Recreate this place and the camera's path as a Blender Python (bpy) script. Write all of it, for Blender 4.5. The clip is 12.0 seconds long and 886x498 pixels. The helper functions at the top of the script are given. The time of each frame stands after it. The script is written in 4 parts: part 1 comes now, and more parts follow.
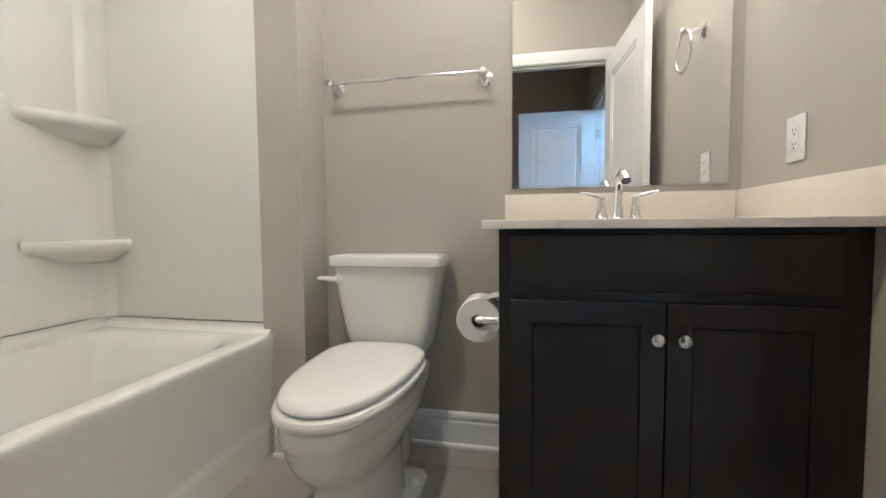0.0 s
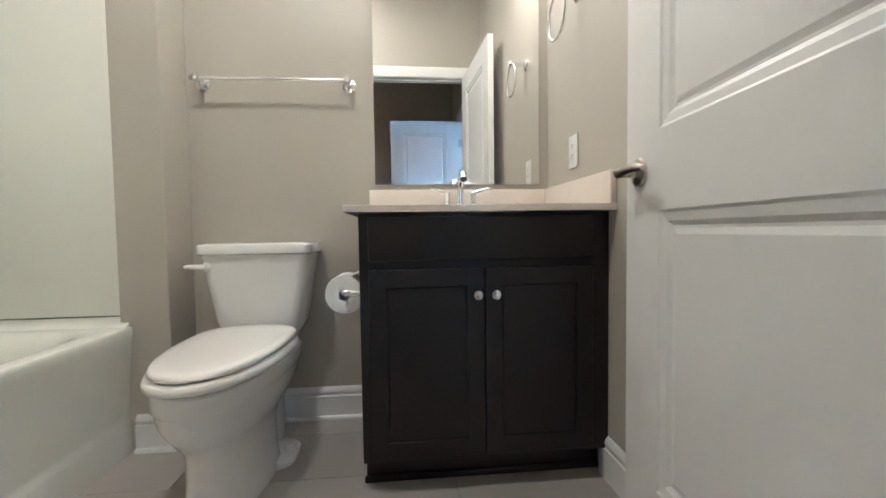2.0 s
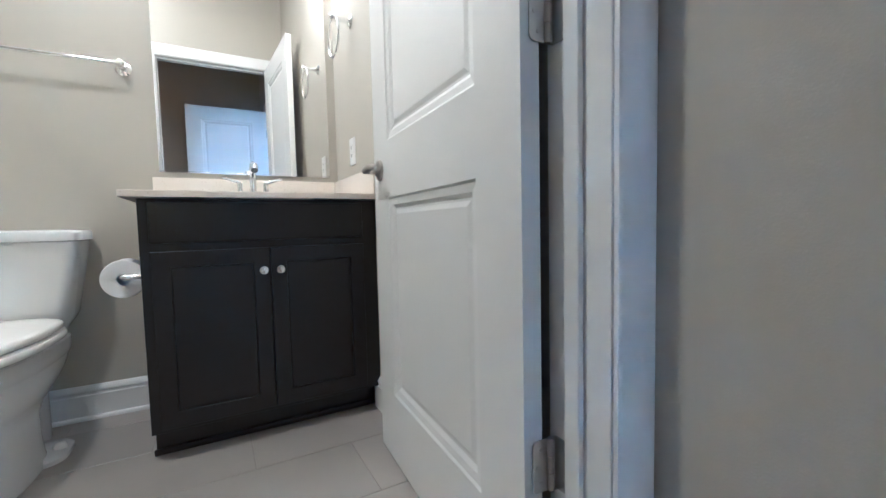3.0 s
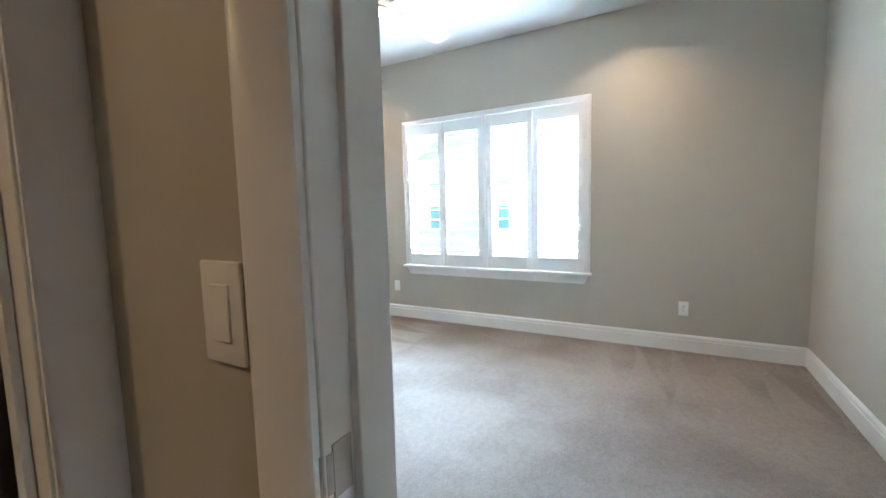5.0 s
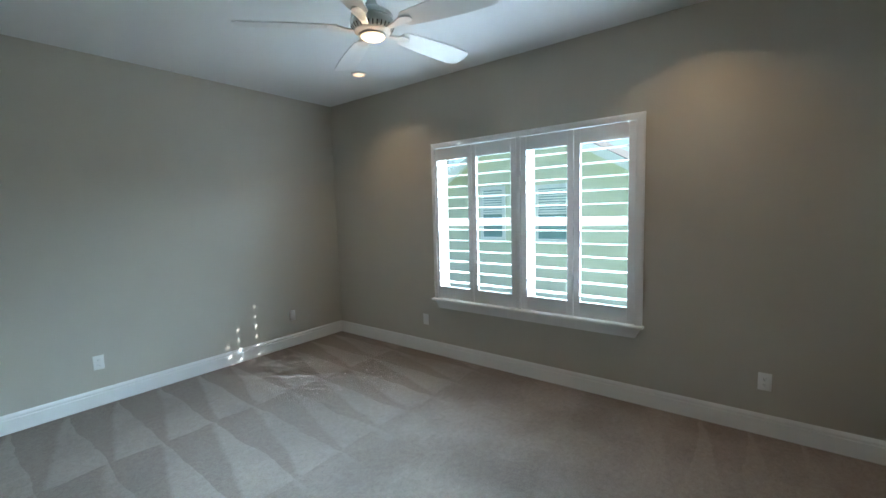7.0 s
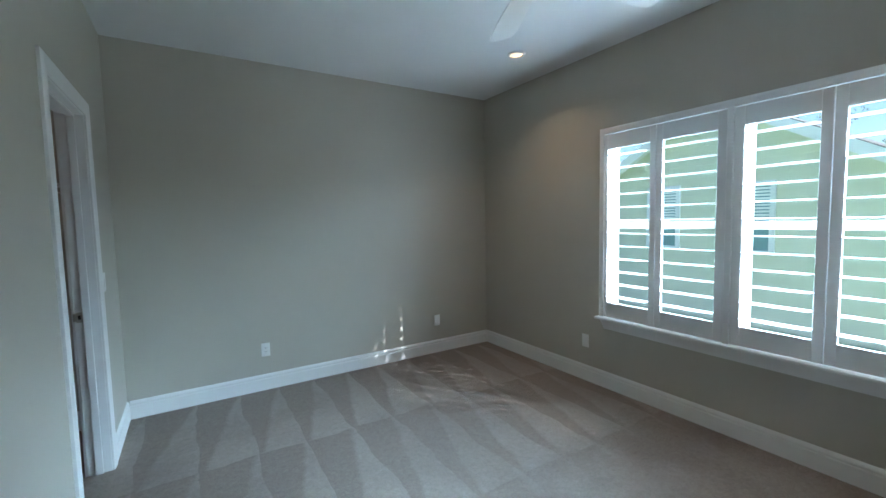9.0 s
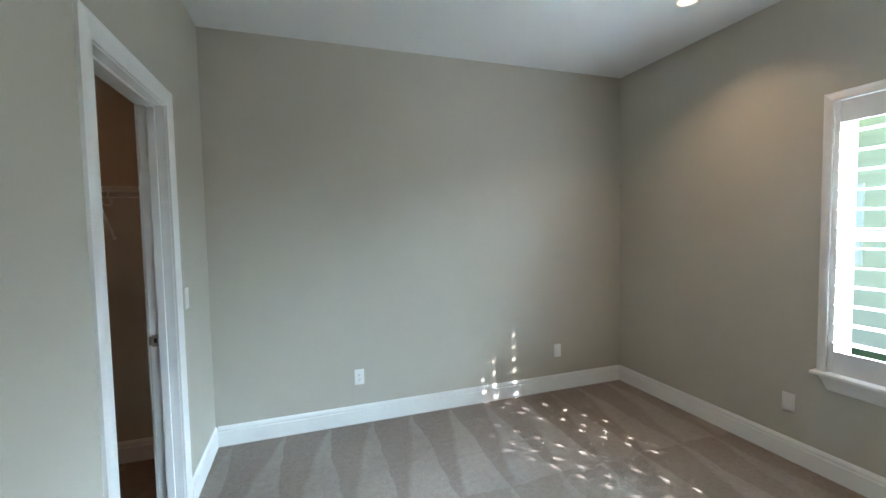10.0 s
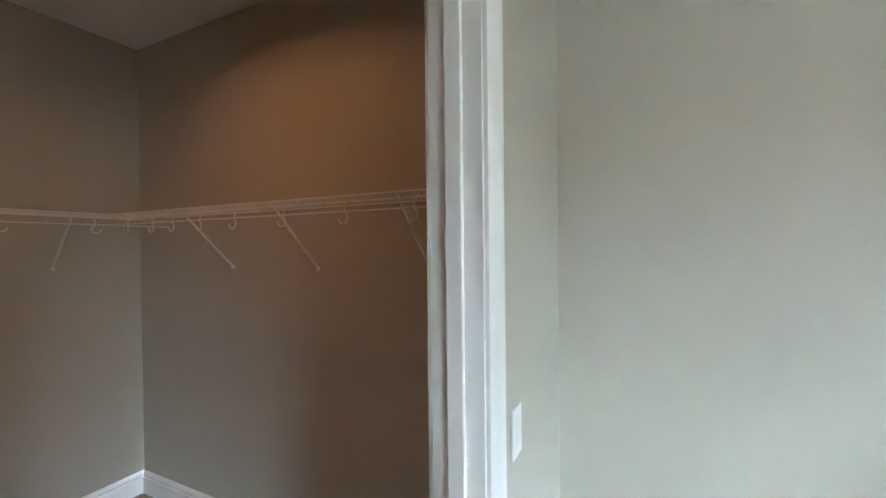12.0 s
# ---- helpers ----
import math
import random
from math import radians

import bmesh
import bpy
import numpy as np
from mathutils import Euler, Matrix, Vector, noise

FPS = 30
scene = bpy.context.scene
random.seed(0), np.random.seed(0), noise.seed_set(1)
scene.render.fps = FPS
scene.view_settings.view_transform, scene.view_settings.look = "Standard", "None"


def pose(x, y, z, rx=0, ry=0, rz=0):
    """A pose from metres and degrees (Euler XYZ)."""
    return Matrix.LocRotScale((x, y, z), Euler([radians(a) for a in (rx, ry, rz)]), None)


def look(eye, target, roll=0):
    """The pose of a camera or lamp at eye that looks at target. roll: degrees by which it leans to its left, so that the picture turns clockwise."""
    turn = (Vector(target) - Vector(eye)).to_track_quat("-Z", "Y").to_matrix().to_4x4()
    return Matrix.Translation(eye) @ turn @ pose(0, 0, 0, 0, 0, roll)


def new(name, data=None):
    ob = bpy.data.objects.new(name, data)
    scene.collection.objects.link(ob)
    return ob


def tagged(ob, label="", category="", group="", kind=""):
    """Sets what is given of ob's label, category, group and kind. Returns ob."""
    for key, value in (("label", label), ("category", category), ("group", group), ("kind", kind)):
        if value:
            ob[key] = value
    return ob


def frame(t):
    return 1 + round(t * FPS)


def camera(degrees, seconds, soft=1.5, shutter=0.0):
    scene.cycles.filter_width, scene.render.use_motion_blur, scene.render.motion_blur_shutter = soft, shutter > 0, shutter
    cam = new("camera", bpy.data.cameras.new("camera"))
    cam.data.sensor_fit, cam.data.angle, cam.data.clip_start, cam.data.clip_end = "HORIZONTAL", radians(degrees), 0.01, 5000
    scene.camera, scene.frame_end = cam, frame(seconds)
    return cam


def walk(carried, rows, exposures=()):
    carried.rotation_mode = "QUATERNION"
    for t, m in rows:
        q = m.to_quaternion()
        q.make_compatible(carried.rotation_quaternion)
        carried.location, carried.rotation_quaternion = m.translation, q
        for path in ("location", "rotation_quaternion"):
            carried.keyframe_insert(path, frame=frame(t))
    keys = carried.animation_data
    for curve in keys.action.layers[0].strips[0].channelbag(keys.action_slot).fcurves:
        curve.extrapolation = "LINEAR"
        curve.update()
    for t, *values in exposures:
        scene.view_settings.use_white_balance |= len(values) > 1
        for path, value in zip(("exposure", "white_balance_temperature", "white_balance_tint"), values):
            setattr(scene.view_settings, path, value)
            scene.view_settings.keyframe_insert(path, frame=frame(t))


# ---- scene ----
cam = camera(94.8, 12.0)
PATH = [
    (0, (-0.853, 1.031, 0.889), (-1.243, 2.989, 0.782), -0.4),
    (0.5, (-0.86, 1.021, 0.888), (-1.306, 2.968, 0.789), -0.5),
    (1, (-0.842, 0.988, 0.883), (-1.202, 2.953, 0.789), -0.6),
    (1.5, (-0.809, 0.914, 0.864), (-0.951, 2.907, 0.773), -0.7),
    (2, (-0.775, 0.801, 0.825), (-0.588, 2.791, 0.738), -0.8),
    (2.5, (-0.738, 0.624, 0.803), (-0.157, 2.535, 0.702), -1.0),
    (3, (-0.7, 0.449, 0.778), (0.273, 2.192, 0.656), -1.3),
    (3.5, (-0.66, 0.304, 0.758), (0.643, 1.815, 0.609), -1.3),
    (3.7, (-0.645, 0.255, 0.76), (0.762, 1.667, 0.602), -1.3),
    (5.3, (-0.313, 0.11, 1.347), (1.445, 1.047, 1.169), -1.4),
    (5.5, (-0.258, 0.097, 1.413), (1.5, 1.037, 1.248), -1.3),
    (6, (-0.1, 0.045, 1.486), (1.624, 1.048, 1.339), -1.1),
    (6.5, (0.06, 0.058, 1.546), (1.72, 1.16, 1.375), -1.4),
    (8.5, (0.376, 0.234, 1.442), (1.579, 1.823, 1.28), -1.2),
    (9, (0.481, 0.48, 1.48), (1.531, 2.176, 1.335), -1.2),
    (9.5, (0.54, 0.806, 1.496), (1.407, 2.604, 1.364), -1.1),
    (10, (0.635, 1.205, 1.492), (1.274, 3.098, 1.388), -1.1),
    (10.5, (0.627, 1.648, 1.501), (0.969, 3.617, 1.424), -1.2),
    (11, (0.564, 2.098, 1.539), (0.532, 4.097, 1.467), -0.9),
    (11.5, (0.454, 2.515, 1.571), (-0.015, 4.458, 1.517), -0.9),
    (12, (0.276, 2.837, 1.571), (-0.608, 4.631, 1.555), -0.6),
]
EXPO = [
    (0.0, 4.66, 4100, 4), (2.0, 4.66, 4050, 4), (2.6, 4.78, 4000, 4), (3.1, 5.02, 3700, 4), (3.7, 5.05, 3400, 4), (5.3, 3.4, 5800, 11), (5.7, 3.1, 5700, 11), (6.5, 2.4, 5850, 9), (8.4, 2.0, 5450, 7), (9.0, 2.1, 5500, 7), (9.5, 2.45, 5900, 9), (10.5, 3.0, 6100, 12), (11.3, 3.3, 6150, 13), (12.0, 3.55, 6150, 12),
]
walk(cam, [(t, look(*m)) for t, *m in PATH], EXPO)

# ---- light, sky, exposure ----
SUN_TO = Vector((0.088, -0.134, 0.106)).normalized()
world = bpy.data.worlds.new("sky")
scene.world = world
world.use_nodes = True
_sky = world.node_tree.nodes.new("ShaderNodeTexSky")
_sky.sky_type = "NISHITA"
_sky.sun_disc = False
_sky.sun_elevation = math.asin(SUN_TO.z)
_sky.sun_rotation = math.atan2(SUN_TO.x, SUN_TO.y)
world.node_tree.links.new(_sky.outputs[0], world.node_tree.nodes["Background"].inputs[0])
world.node_tree.nodes["Background"].inputs[1].default_value = 0.05


def lamp(name, kind, loc, energy, color, size=0.1, target=None, size_y=None, spread=None):
    d = bpy.data.lights.new(name, kind)
    d.energy, d.color = energy, color
    if kind == "AREA":
        d.size = size
        if size_y:
            d.shape, d.size_y = "RECTANGLE", size_y
        else:
            d.shape = "DISK"
        if spread:
            d.spread = radians(spread)
    elif kind == "POINT":
        d.shadow_soft_size = size
    ob = new(name, d)
    ob.matrix_world = look(loc, target) if target else Matrix.Translation(loc)
    return ob


WARM = (1.0, 0.66, 0.36)
sun = lamp("sun", "SUN", (8, -10, 9), 4.5, (1.0, 0.95, 0.87), target=(8 - SUN_TO.x, -10 - SUN_TO.y, 9 - SUN_TO.z))
sun.data.angle = radians(0.53)
# Unseen area lamp added outdoors, above the window view, for more sky light.
lamp("sky_fill_high", "AREA", (9.5, 0.4, 6.0), 680, (0.68, 0.89, 1.0), 14.0, (3.5, 1.745, 1.35), 5.5, spread=90)
# Second added panel, out of sight to the south, brightens the north wall.
lamp("sky_fill_low", "AREA", (9.5, -4.9, 4.3), 400, (0.68, 0.89, 1.0), 8.4, (3.5, -3.4, 2.6), 4.0)
lamp("bath_ceiling_glow", "AREA", (-1.40, 1.50, 2.835), 1.0, WARM, 0.20, (-1.40, 1.50, 0))
for lx in (-0.74, -0.52, -0.30):
    lamp("vanity_glow", "POINT", (lx, 2.44, 2.22), 0.34, WARM, 0.045)
lamp("closet_glow", "AREA", (-1.335, 3.57, 2.80), 0.36, (1.0, 0.43, 0.16), 0.08, (-1.335, 3.57, 0), spread=155)
# Warm lamp without a known fixture, added to lift the dark hall wall.
lamp("hall_fill", "AREA", (-1.55, -0.10, 2.83), 0.085, (1.0, 0.46, 0.18), 0.15, (-1.55, -0.10, 0))

# ---- materials ----


def mat(name, color, rough=0.5, metal=0.0, var=0.04, vscale=3.0, bump=0.0, bscale=200.0, coat=0.0, spec=0.5, rvar=0.0):
    m = bpy.data.materials.new(name)
    m.use_nodes = True
    nt = m.node_tree
    b = nt.nodes["Principled BSDF"]
    b.inputs["Roughness"].default_value = rough
    b.inputs["Metallic"].default_value = metal
    b.inputs["Coat Weight"].default_value = coat
    b.inputs["Specular IOR Level"].default_value = spec
    tc = nt.nodes.new("ShaderNodeNewGeometry")
    if var:
        n = nt.nodes.new("ShaderNodeTexNoise")
        n.inputs["Scale"].default_value = vscale
        n.inputs["Detail"].default_value = 6
        nt.links.new(tc.outputs["Position"], n.inputs["Vector"])
        r = nt.nodes.new("ShaderNodeMix")
        r.data_type = "RGBA"
        r.inputs[6].default_value = (*[c * (1 - var) for c in color], 1)
        r.inputs[7].default_value = (*[min(1, c * (1 + var)) for c in color], 1)
        nt.links.new(n.outputs["Fac"], r.inputs[0])
        nt.links.new(r.outputs[2], b.inputs["Base Color"])
        if rvar:
            mr = nt.nodes.new("ShaderNodeMapRange")
            mr.inputs["To Min"].default_value = max(0.0, rough - rvar)
            mr.inputs["To Max"].default_value = rough + rvar
            nt.links.new(n.outputs["Fac"], mr.inputs["Value"])
            nt.links.new(mr.outputs[0], b.inputs["Roughness"])
    else:
        b.inputs["Base Color"].default_value = (*color, 1)
    if bump:
        n2 = nt.nodes.new("ShaderNodeTexNoise")
        n2.inputs["Scale"].default_value = bscale
        n2.inputs["Detail"].default_value = 4
        nt.links.new(tc.outputs["Position"], n2.inputs["Vector"])
        bp = nt.nodes.new("ShaderNodeBump")
        bp.inputs["Strength"].default_value = bump
        bp.inputs["Distance"].default_value = 0.003
        nt.links.new(n2.outputs["Fac"], bp.inputs["Height"])
        nt.links.new(bp.outputs[0], b.inputs["Normal"])
    return m


PAINT = mat("greige_paint", (0.487, 0.460, 0.395), 0.46, var=0.025, vscale=1.3, bump=0.12, bscale=260, rvar=0.06)
CEIL = mat("ceiling_paint", (0.80, 0.81, 0.81), 0.7, var=0.02, vscale=1.0, bump=0.15, bscale=180)
TRIM = mat("white_trim_paint", (0.80, 0.80, 0.79), 0.32, var=0.02, vscale=6, bump=0.04, bscale=90)
DOORP = mat("white_door_paint", (0.78, 0.775, 0.76), 0.38, var=0.02, vscale=5, bump=0.06, bscale=140)
ACRYL = mat("white_acrylic", (0.80, 0.80, 0.73), 0.12, var=0.015, vscale=2, bump=0.02, bscale=14, coat=0.3)
CHINA = mat("vitreous_china", (0.82, 0.81, 0.79), 0.09, var=0.01, vscale=3, coat=0.4)
SEATM = mat("toilet_seat_plastic", (0.84, 0.82, 0.78), 0.16, var=0.01, vscale=3)
ESPR = mat("espresso_wood", (0.0085, 0.0062, 0.0062), 0.40, var=0.25, vscale=9, bump=0.05, bscale=60, rvar=0.06)
CHROME = mat("chrome", (0.88, 0.88, 0.89), 0.06, 1.0, var=0)
NICKEL = mat("brushed_nickel", (0.50, 0.47, 0.43), 0.28, 1.0, var=0.05, vscale=60)
STEEL = mat("satin_steel_hinge", (0.55, 0.54, 0.52), 0.33, 1.0, var=0.08, vscale=40)
PAPER = mat("tissue_paper", (0.86, 0.85, 0.84), 0.9, var=0.02, vscale=30, bump=0.3, bscale=300)
CARD = mat("cardboard", (0.24, 0.19, 0.15), 0.9, var=0.1, vscale=40)
PLATE = mat("white_plastic_plate", (0.82, 0.82, 0.80), 0.3, var=0.01, vscale=4)
DARK = mat("dark_slot", (0.02, 0.02, 0.02), 0.7, var=0)
GROUT = mat("grout", (0.36, 0.34, 0.31), 0.85, var=0.08, vscale=30, bump=0.2, bscale=400)
WIRE = mat("white_vinyl_wire", (0.84, 0.83, 0.81), 0.35, var=0)
FANW = mat("white_fan_enamel", (0.76, 0.76, 0.75), 0.3, var=0.01, vscale=5)
VINYL = mat("white_vinyl_window", (0.80, 0.81, 0.82), 0.35, var=0.01, vscale=4)
SHUT = mat("white_shutter_paint", (0.80, 0.80, 0.80), 0.35, var=0.01, vscale=6)
LAWN = mat("lawn", (0.07, 0.11, 0.03), 0.9, var=0.4, vscale=2.0, bump=0.6, bscale=30)
SIDING = mat("pale_green_siding", (0.69, 0.69, 0.55), 0.6, var=0.05, vscale=1.5, bump=0.1, bscale=60)
NTRIM = mat("neighbour_trim", (0.80, 0.80, 0.80), 0.5, var=0.03, vscale=3)
SHINGLE = mat("asphalt_shingles", (0.09, 0.085, 0.08), 0.9, var=0.3, vscale=8, bump=0.5, bscale=50)
NGLASS = mat("neighbour_window_glass", (0.24, 0.36, 0.38), 0.05, var=0.1, vscale=1.0)
BARK = mat("bark", (0.10, 0.075, 0.05), 0.9, var=0.3, vscale=12, bump=0.6, bscale=40)
LEAF = mat("leaves", (0.06, 0.10, 0.03), 0.6, var=0.4, vscale=2.0)


def emit(name, color, strength):
    m = bpy.data.materials.new(name)
    m.use_nodes = True
    b = m.node_tree.nodes["Principled BSDF"]
    b.inputs["Base Color"].default_value = (0.9, 0.9, 0.9, 1)
    b.inputs["Emission Color"].default_value = (*color, 1)
    b.inputs["Emission Strength"].default_value = strength
    return m


BULB = emit("lit_warm_diffuser", (1.0, 0.62, 0.27), 0.42)

MIRROR = mat("mirror_silver", (0.90, 0.905, 0.90), 0.0, 1.0, var=0)
GLASS = bpy.data.materials.new("window_glass")
GLASS.use_nodes = True
_b = GLASS.node_tree.nodes["Principled BSDF"]
_b.inputs["Base Color"].default_value = (0.93, 0.98, 0.98, 1)
_b.inputs["Roughness"].default_value = 0.0
_b.inputs["Transmission Weight"].default_value = 1.0
_b.inputs["IOR"].default_value = 1.05


def nodes_of(m):
    return m.node_tree, m.node_tree.nodes["Principled BSDF"]


def math_node(nt, op, a, b=None, c=None):
    n = nt.nodes.new("ShaderNodeMath")
    n.operation = op
    for i, v in enumerate((a, b, c)):
        if v is None:
            continue
        if isinstance(v, (int, float)):
            n.inputs[i].default_value = v
        else:
            nt.links.new(v, n.inputs[i])
    return n.outputs[0]


def quartz():
    m = mat("cream_quartz", (0.80, 0.74, 0.66), 0.2, var=0.04, vscale=40)
    nt, b = nodes_of(m)
    geo = nt.nodes.new("ShaderNodeNewGeometry")
    v = nt.nodes.new("ShaderNodeTexVoronoi")
    v.inputs["Scale"].default_value = 160
    nt.links.new(geo.outputs["Position"], v.inputs["Vector"])
    sel = math_node(nt, "LESS_THAN", v.outputs["Distance"], 0.22)
    rnd = nt.nodes.new("ShaderNodeSeparateColor")
    nt.links.new(v.outputs["Color"], rnd.inputs[0])
    pick = math_node(nt, "GREATER_THAN", rnd.outputs[0], 0.80)
    f = math_node(nt, "MULTIPLY", sel, pick)
    f = math_node(nt, "MULTIPLY", f, 0.55)
    mx = nt.nodes.new("ShaderNodeMix")
    mx.data_type = "RGBA"
    old = b.inputs["Base Color"].links[0].from_socket
    nt.links.new(f, mx.inputs[0])
    nt.links.new(old, mx.inputs[6])
    mx.inputs[7].default_value = (0.38, 0.27, 0.18, 1)
    nt.links.new(mx.outputs[2], b.inputs["Base Color"])
    return m


def tile_mat():
    m = mat("grey_porcelain_tile", (0.40, 0.375, 0.34), 0.42, var=0.16, vscale=3.5, bump=0.05, bscale=120, rvar=0.1)
    nt, b = nodes_of(m)
    oi = nt.nodes.new("ShaderNodeObjectInfo")
    k = math_node(nt, "MULTIPLY_ADD", oi.outputs["Random"], 0.14, 0.93)
    mx = nt.nodes.new("ShaderNodeVectorMath")
    mx.operation = "SCALE"
    old = b.inputs["Base Color"].links[0].from_socket
    nt.links.new(old, mx.inputs[0])
    nt.links.new(k, mx.inputs["Scale"])
    nt.links.new(mx.outputs[0], b.inputs["Base Color"])
    return m


def carpet_mat():
    # cut-pile carpet with vacuum tracks: wedges of nap laid one way or the other
    m = bpy.data.materials.new("beige_carpet")
    m.use_nodes = True
    nt, b = nodes_of(m)
    b.inputs["Roughness"].default_value = 0.95
    b.inputs["Specular IOR Level"].default_value = 0.1
    b.inputs["Sheen Weight"].default_value = 0.08
    geo = nt.nodes.new("ShaderNodeNewGeometry")
    wob = nt.nodes.new("ShaderNodeTexNoise")
    wob.inputs["Scale"].default_value = 2.2
    wob.inputs["Detail"].default_value = 3
    nt.links.new(geo.outputs["Position"], wob.inputs["Vector"])
    sep = nt.nodes.new("ShaderNodeSeparateXYZ")
    nt.links.new(geo.outputs["Position"], sep.inputs[0])
    x, y = sep.outputs[0], sep.outputs[1]
    wv = math_node(nt, "MULTIPLY_ADD", wob.outputs["Fac"], 0.12, -0.06)
    xs = math_node(nt, "ADD", x, wv)
    ys = math_node(nt, "ADD", y, wv)
    def wedge(along, across, v0, length, u0, period):
        v = math_node(nt, "FRACT", math_node(nt, "DIVIDE", math_node(nt, "SUBTRACT", along, v0), length))
        u = math_node(nt, "FRACT", math_node(nt, "DIVIDE", math_node(nt, "SUBTRACT", across, u0), period))
        d = math_node(nt, "SUBTRACT", u, math_node(nt, "MULTIPLY_ADD", v, 0.86, 0.10))
        r = nt.nodes.new("ShaderNodeMapRange")
        r.inputs["From Min"].default_value = -0.05
        r.inputs["From Max"].default_value = 0.05
        nt.links.new(d, r.inputs["Value"])
        return r.outputs[0]

    def ramp(value, lo, hi):
        r = nt.nodes.new("ShaderNodeMapRange")
        r.inputs["From Min"].default_value = lo
        r.inputs["From Max"].default_value = hi
        nt.links.new(value, r.inputs["Value"])
        return r.outputs[0]

    blot = nt.nodes.new("ShaderNodeTexNoise")
    blot.inputs["Scale"].default_value = 1.3
    blot.inputs["Detail"].default_value = 7
    nt.links.new(geo.outputs["Position"], blot.inputs["Vector"])
    worn = ramp(blot.outputs["Fac"], 0.40, 0.56)
    # tracks across the room towards the far wall, and towards the window wall in the near corner
    far = math_node(nt, "MULTIPLY", wedge(ys, xs, 3.24, 1.08, 1.08, 0.318), ramp(ys, 1.9, 2.3))
    side = math_node(nt, "MULTIPLY", wedge(xs, ys, 2.42, 1.04, 0.07, 0.27), math_node(nt, "MULTIPLY", ramp(ys, 0.8, 0.55), ramp(xs, 2.2, 2.6)))
    mid = math_node(nt, "MULTIPLY", math_node(nt, "SUBTRACT", 1.0, ramp(ys, 1.9, 2.3)), math_node(nt, "MULTIPLY", worn, 0.85))
    fac = math_node(nt, "ADD", math_node(nt, "MULTIPLY", far, math_node(nt, "MULTIPLY_ADD", worn, 0.5, 0.5)), math_node(nt, "MAXIMUM", side, mid))
    grain = nt.nodes.new("ShaderNodeTexNoise")
    grain.inputs["Scale"].default_value = 90
    grain.inputs["Detail"].default_value = 8
    grain.inputs["Roughness"].default_value = 0.8
    nt.links.new(geo.outputs["Position"], grain.inputs["Vector"])
    mx = nt.nodes.new("ShaderNodeMix")
    mx.data_type = "RGBA"
    mx.inputs[6].default_value = (0.272, 0.226, 0.195, 1)
    mx.inputs[7].default_value = (0.352, 0.300, 0.262, 1)
    nt.links.new(fac, mx.inputs[0])
    gm = nt.nodes.new("ShaderNodeVectorMath")
    gm.operation = "SCALE"
    nt.links.new(mx.outputs[2], gm.inputs[0])
    gk = math_node(nt, "MULTIPLY_ADD", grain.outputs["Fac"], 1.1, 0.45)
    tuft = nt.nodes.new("ShaderNodeTexNoise")
    tuft.inputs["Scale"].default_value = 28
    tuft.inputs["Detail"].default_value = 5
    tuft.inputs["Roughness"].default_value = 0.75
    nt.links.new(geo.outputs["Position"], tuft.inputs["Vector"])
    gk = math_node(nt, "MULTIPLY", gk, math_node(nt, "MULTIPLY_ADD", tuft.outputs["Fac"], 0.7, 0.65))
    gk = math_node(nt, "MULTIPLY", gk, math_node(nt, "MULTIPLY_ADD", blot.outputs["Fac"], 0.3, 0.85))
    nt.links.new(gk, gm.inputs["Scale"])
    nt.links.new(gm.outputs[0], b.inputs["Base Color"])
    fine = nt.nodes.new("ShaderNodeTexNoise")
    fine.inputs["Scale"].default_value = 420
    fine.inputs["Detail"].default_value = 3
    nt.links.new(geo.outputs["Position"], fine.inputs["Vector"])
    bp = nt.nodes.new("ShaderNodeBump")
    bp.inputs["Strength"].default_value = 0.8
    bp.inputs["Distance"].default_value = 0.006
    nt.links.new(math_node(nt, "ADD", fine.outputs["Fac"], grain.outputs["Fac"]), bp.inputs["Height"])
    nt.links.new(bp.outputs[0], b.inputs["Normal"])
    return m


QUARTZ, TILE, CARPET = quartz(), tile_mat(), carpet_mat()

# ---- building helpers ----


def add_box(bm, a, b, bevel=0.0, seg=2):
    c = [(p + q) / 2 for p, q in zip(a, b)]
    s = [abs(q - p) for p, q in zip(a, b)]
    vs = bmesh.ops.create_cube(bm, size=1, matrix=Matrix.LocRotScale(c, None, s))["verts"]
    if bevel:
        es = list({e for v in vs for e in v.link_edges})
        bmesh.ops.bevel(bm, geom=es, offset=bevel, segments=seg, profile=0.5, affect="EDGES", clamp_overlap=True)
    return bm


def box_bm(a, b, bevel=0.0, seg=2):
    return add_box(bmesh.new(), a, b, bevel, seg)


def loft(bm, rings, cap0=True, cap1=True, close=True):
    """Skin between rings of points, all of one length."""
    vr = [[bm.verts.new(p) for p in r] for r in rings]
    n = len(vr[0])
    for r0, r1 in zip(vr, vr[1:]):
        for i in range(n if close else n - 1):
            j = (i + 1) % n
            bm.faces.new((r0[i], r0[j], r1[j], r1[i]))
    if cap0:
        bm.faces.new(vr[0][::-1])
    if cap1:
        bm.faces.new(vr[-1])
    return bm


def lathe(bm, prof, m=None, seg=28):
    """A body turned about local z from (radius, z) pairs."""
    m = m or Matrix()
    rings = [[m @ Vector((max(r, 1e-4) * math.cos(2 * math.pi * i / seg), max(r, 1e-4) * math.sin(2 * math.pi * i / seg), z)) for i in range(seg)] for r, z in prof]
    return loft(bm, rings)


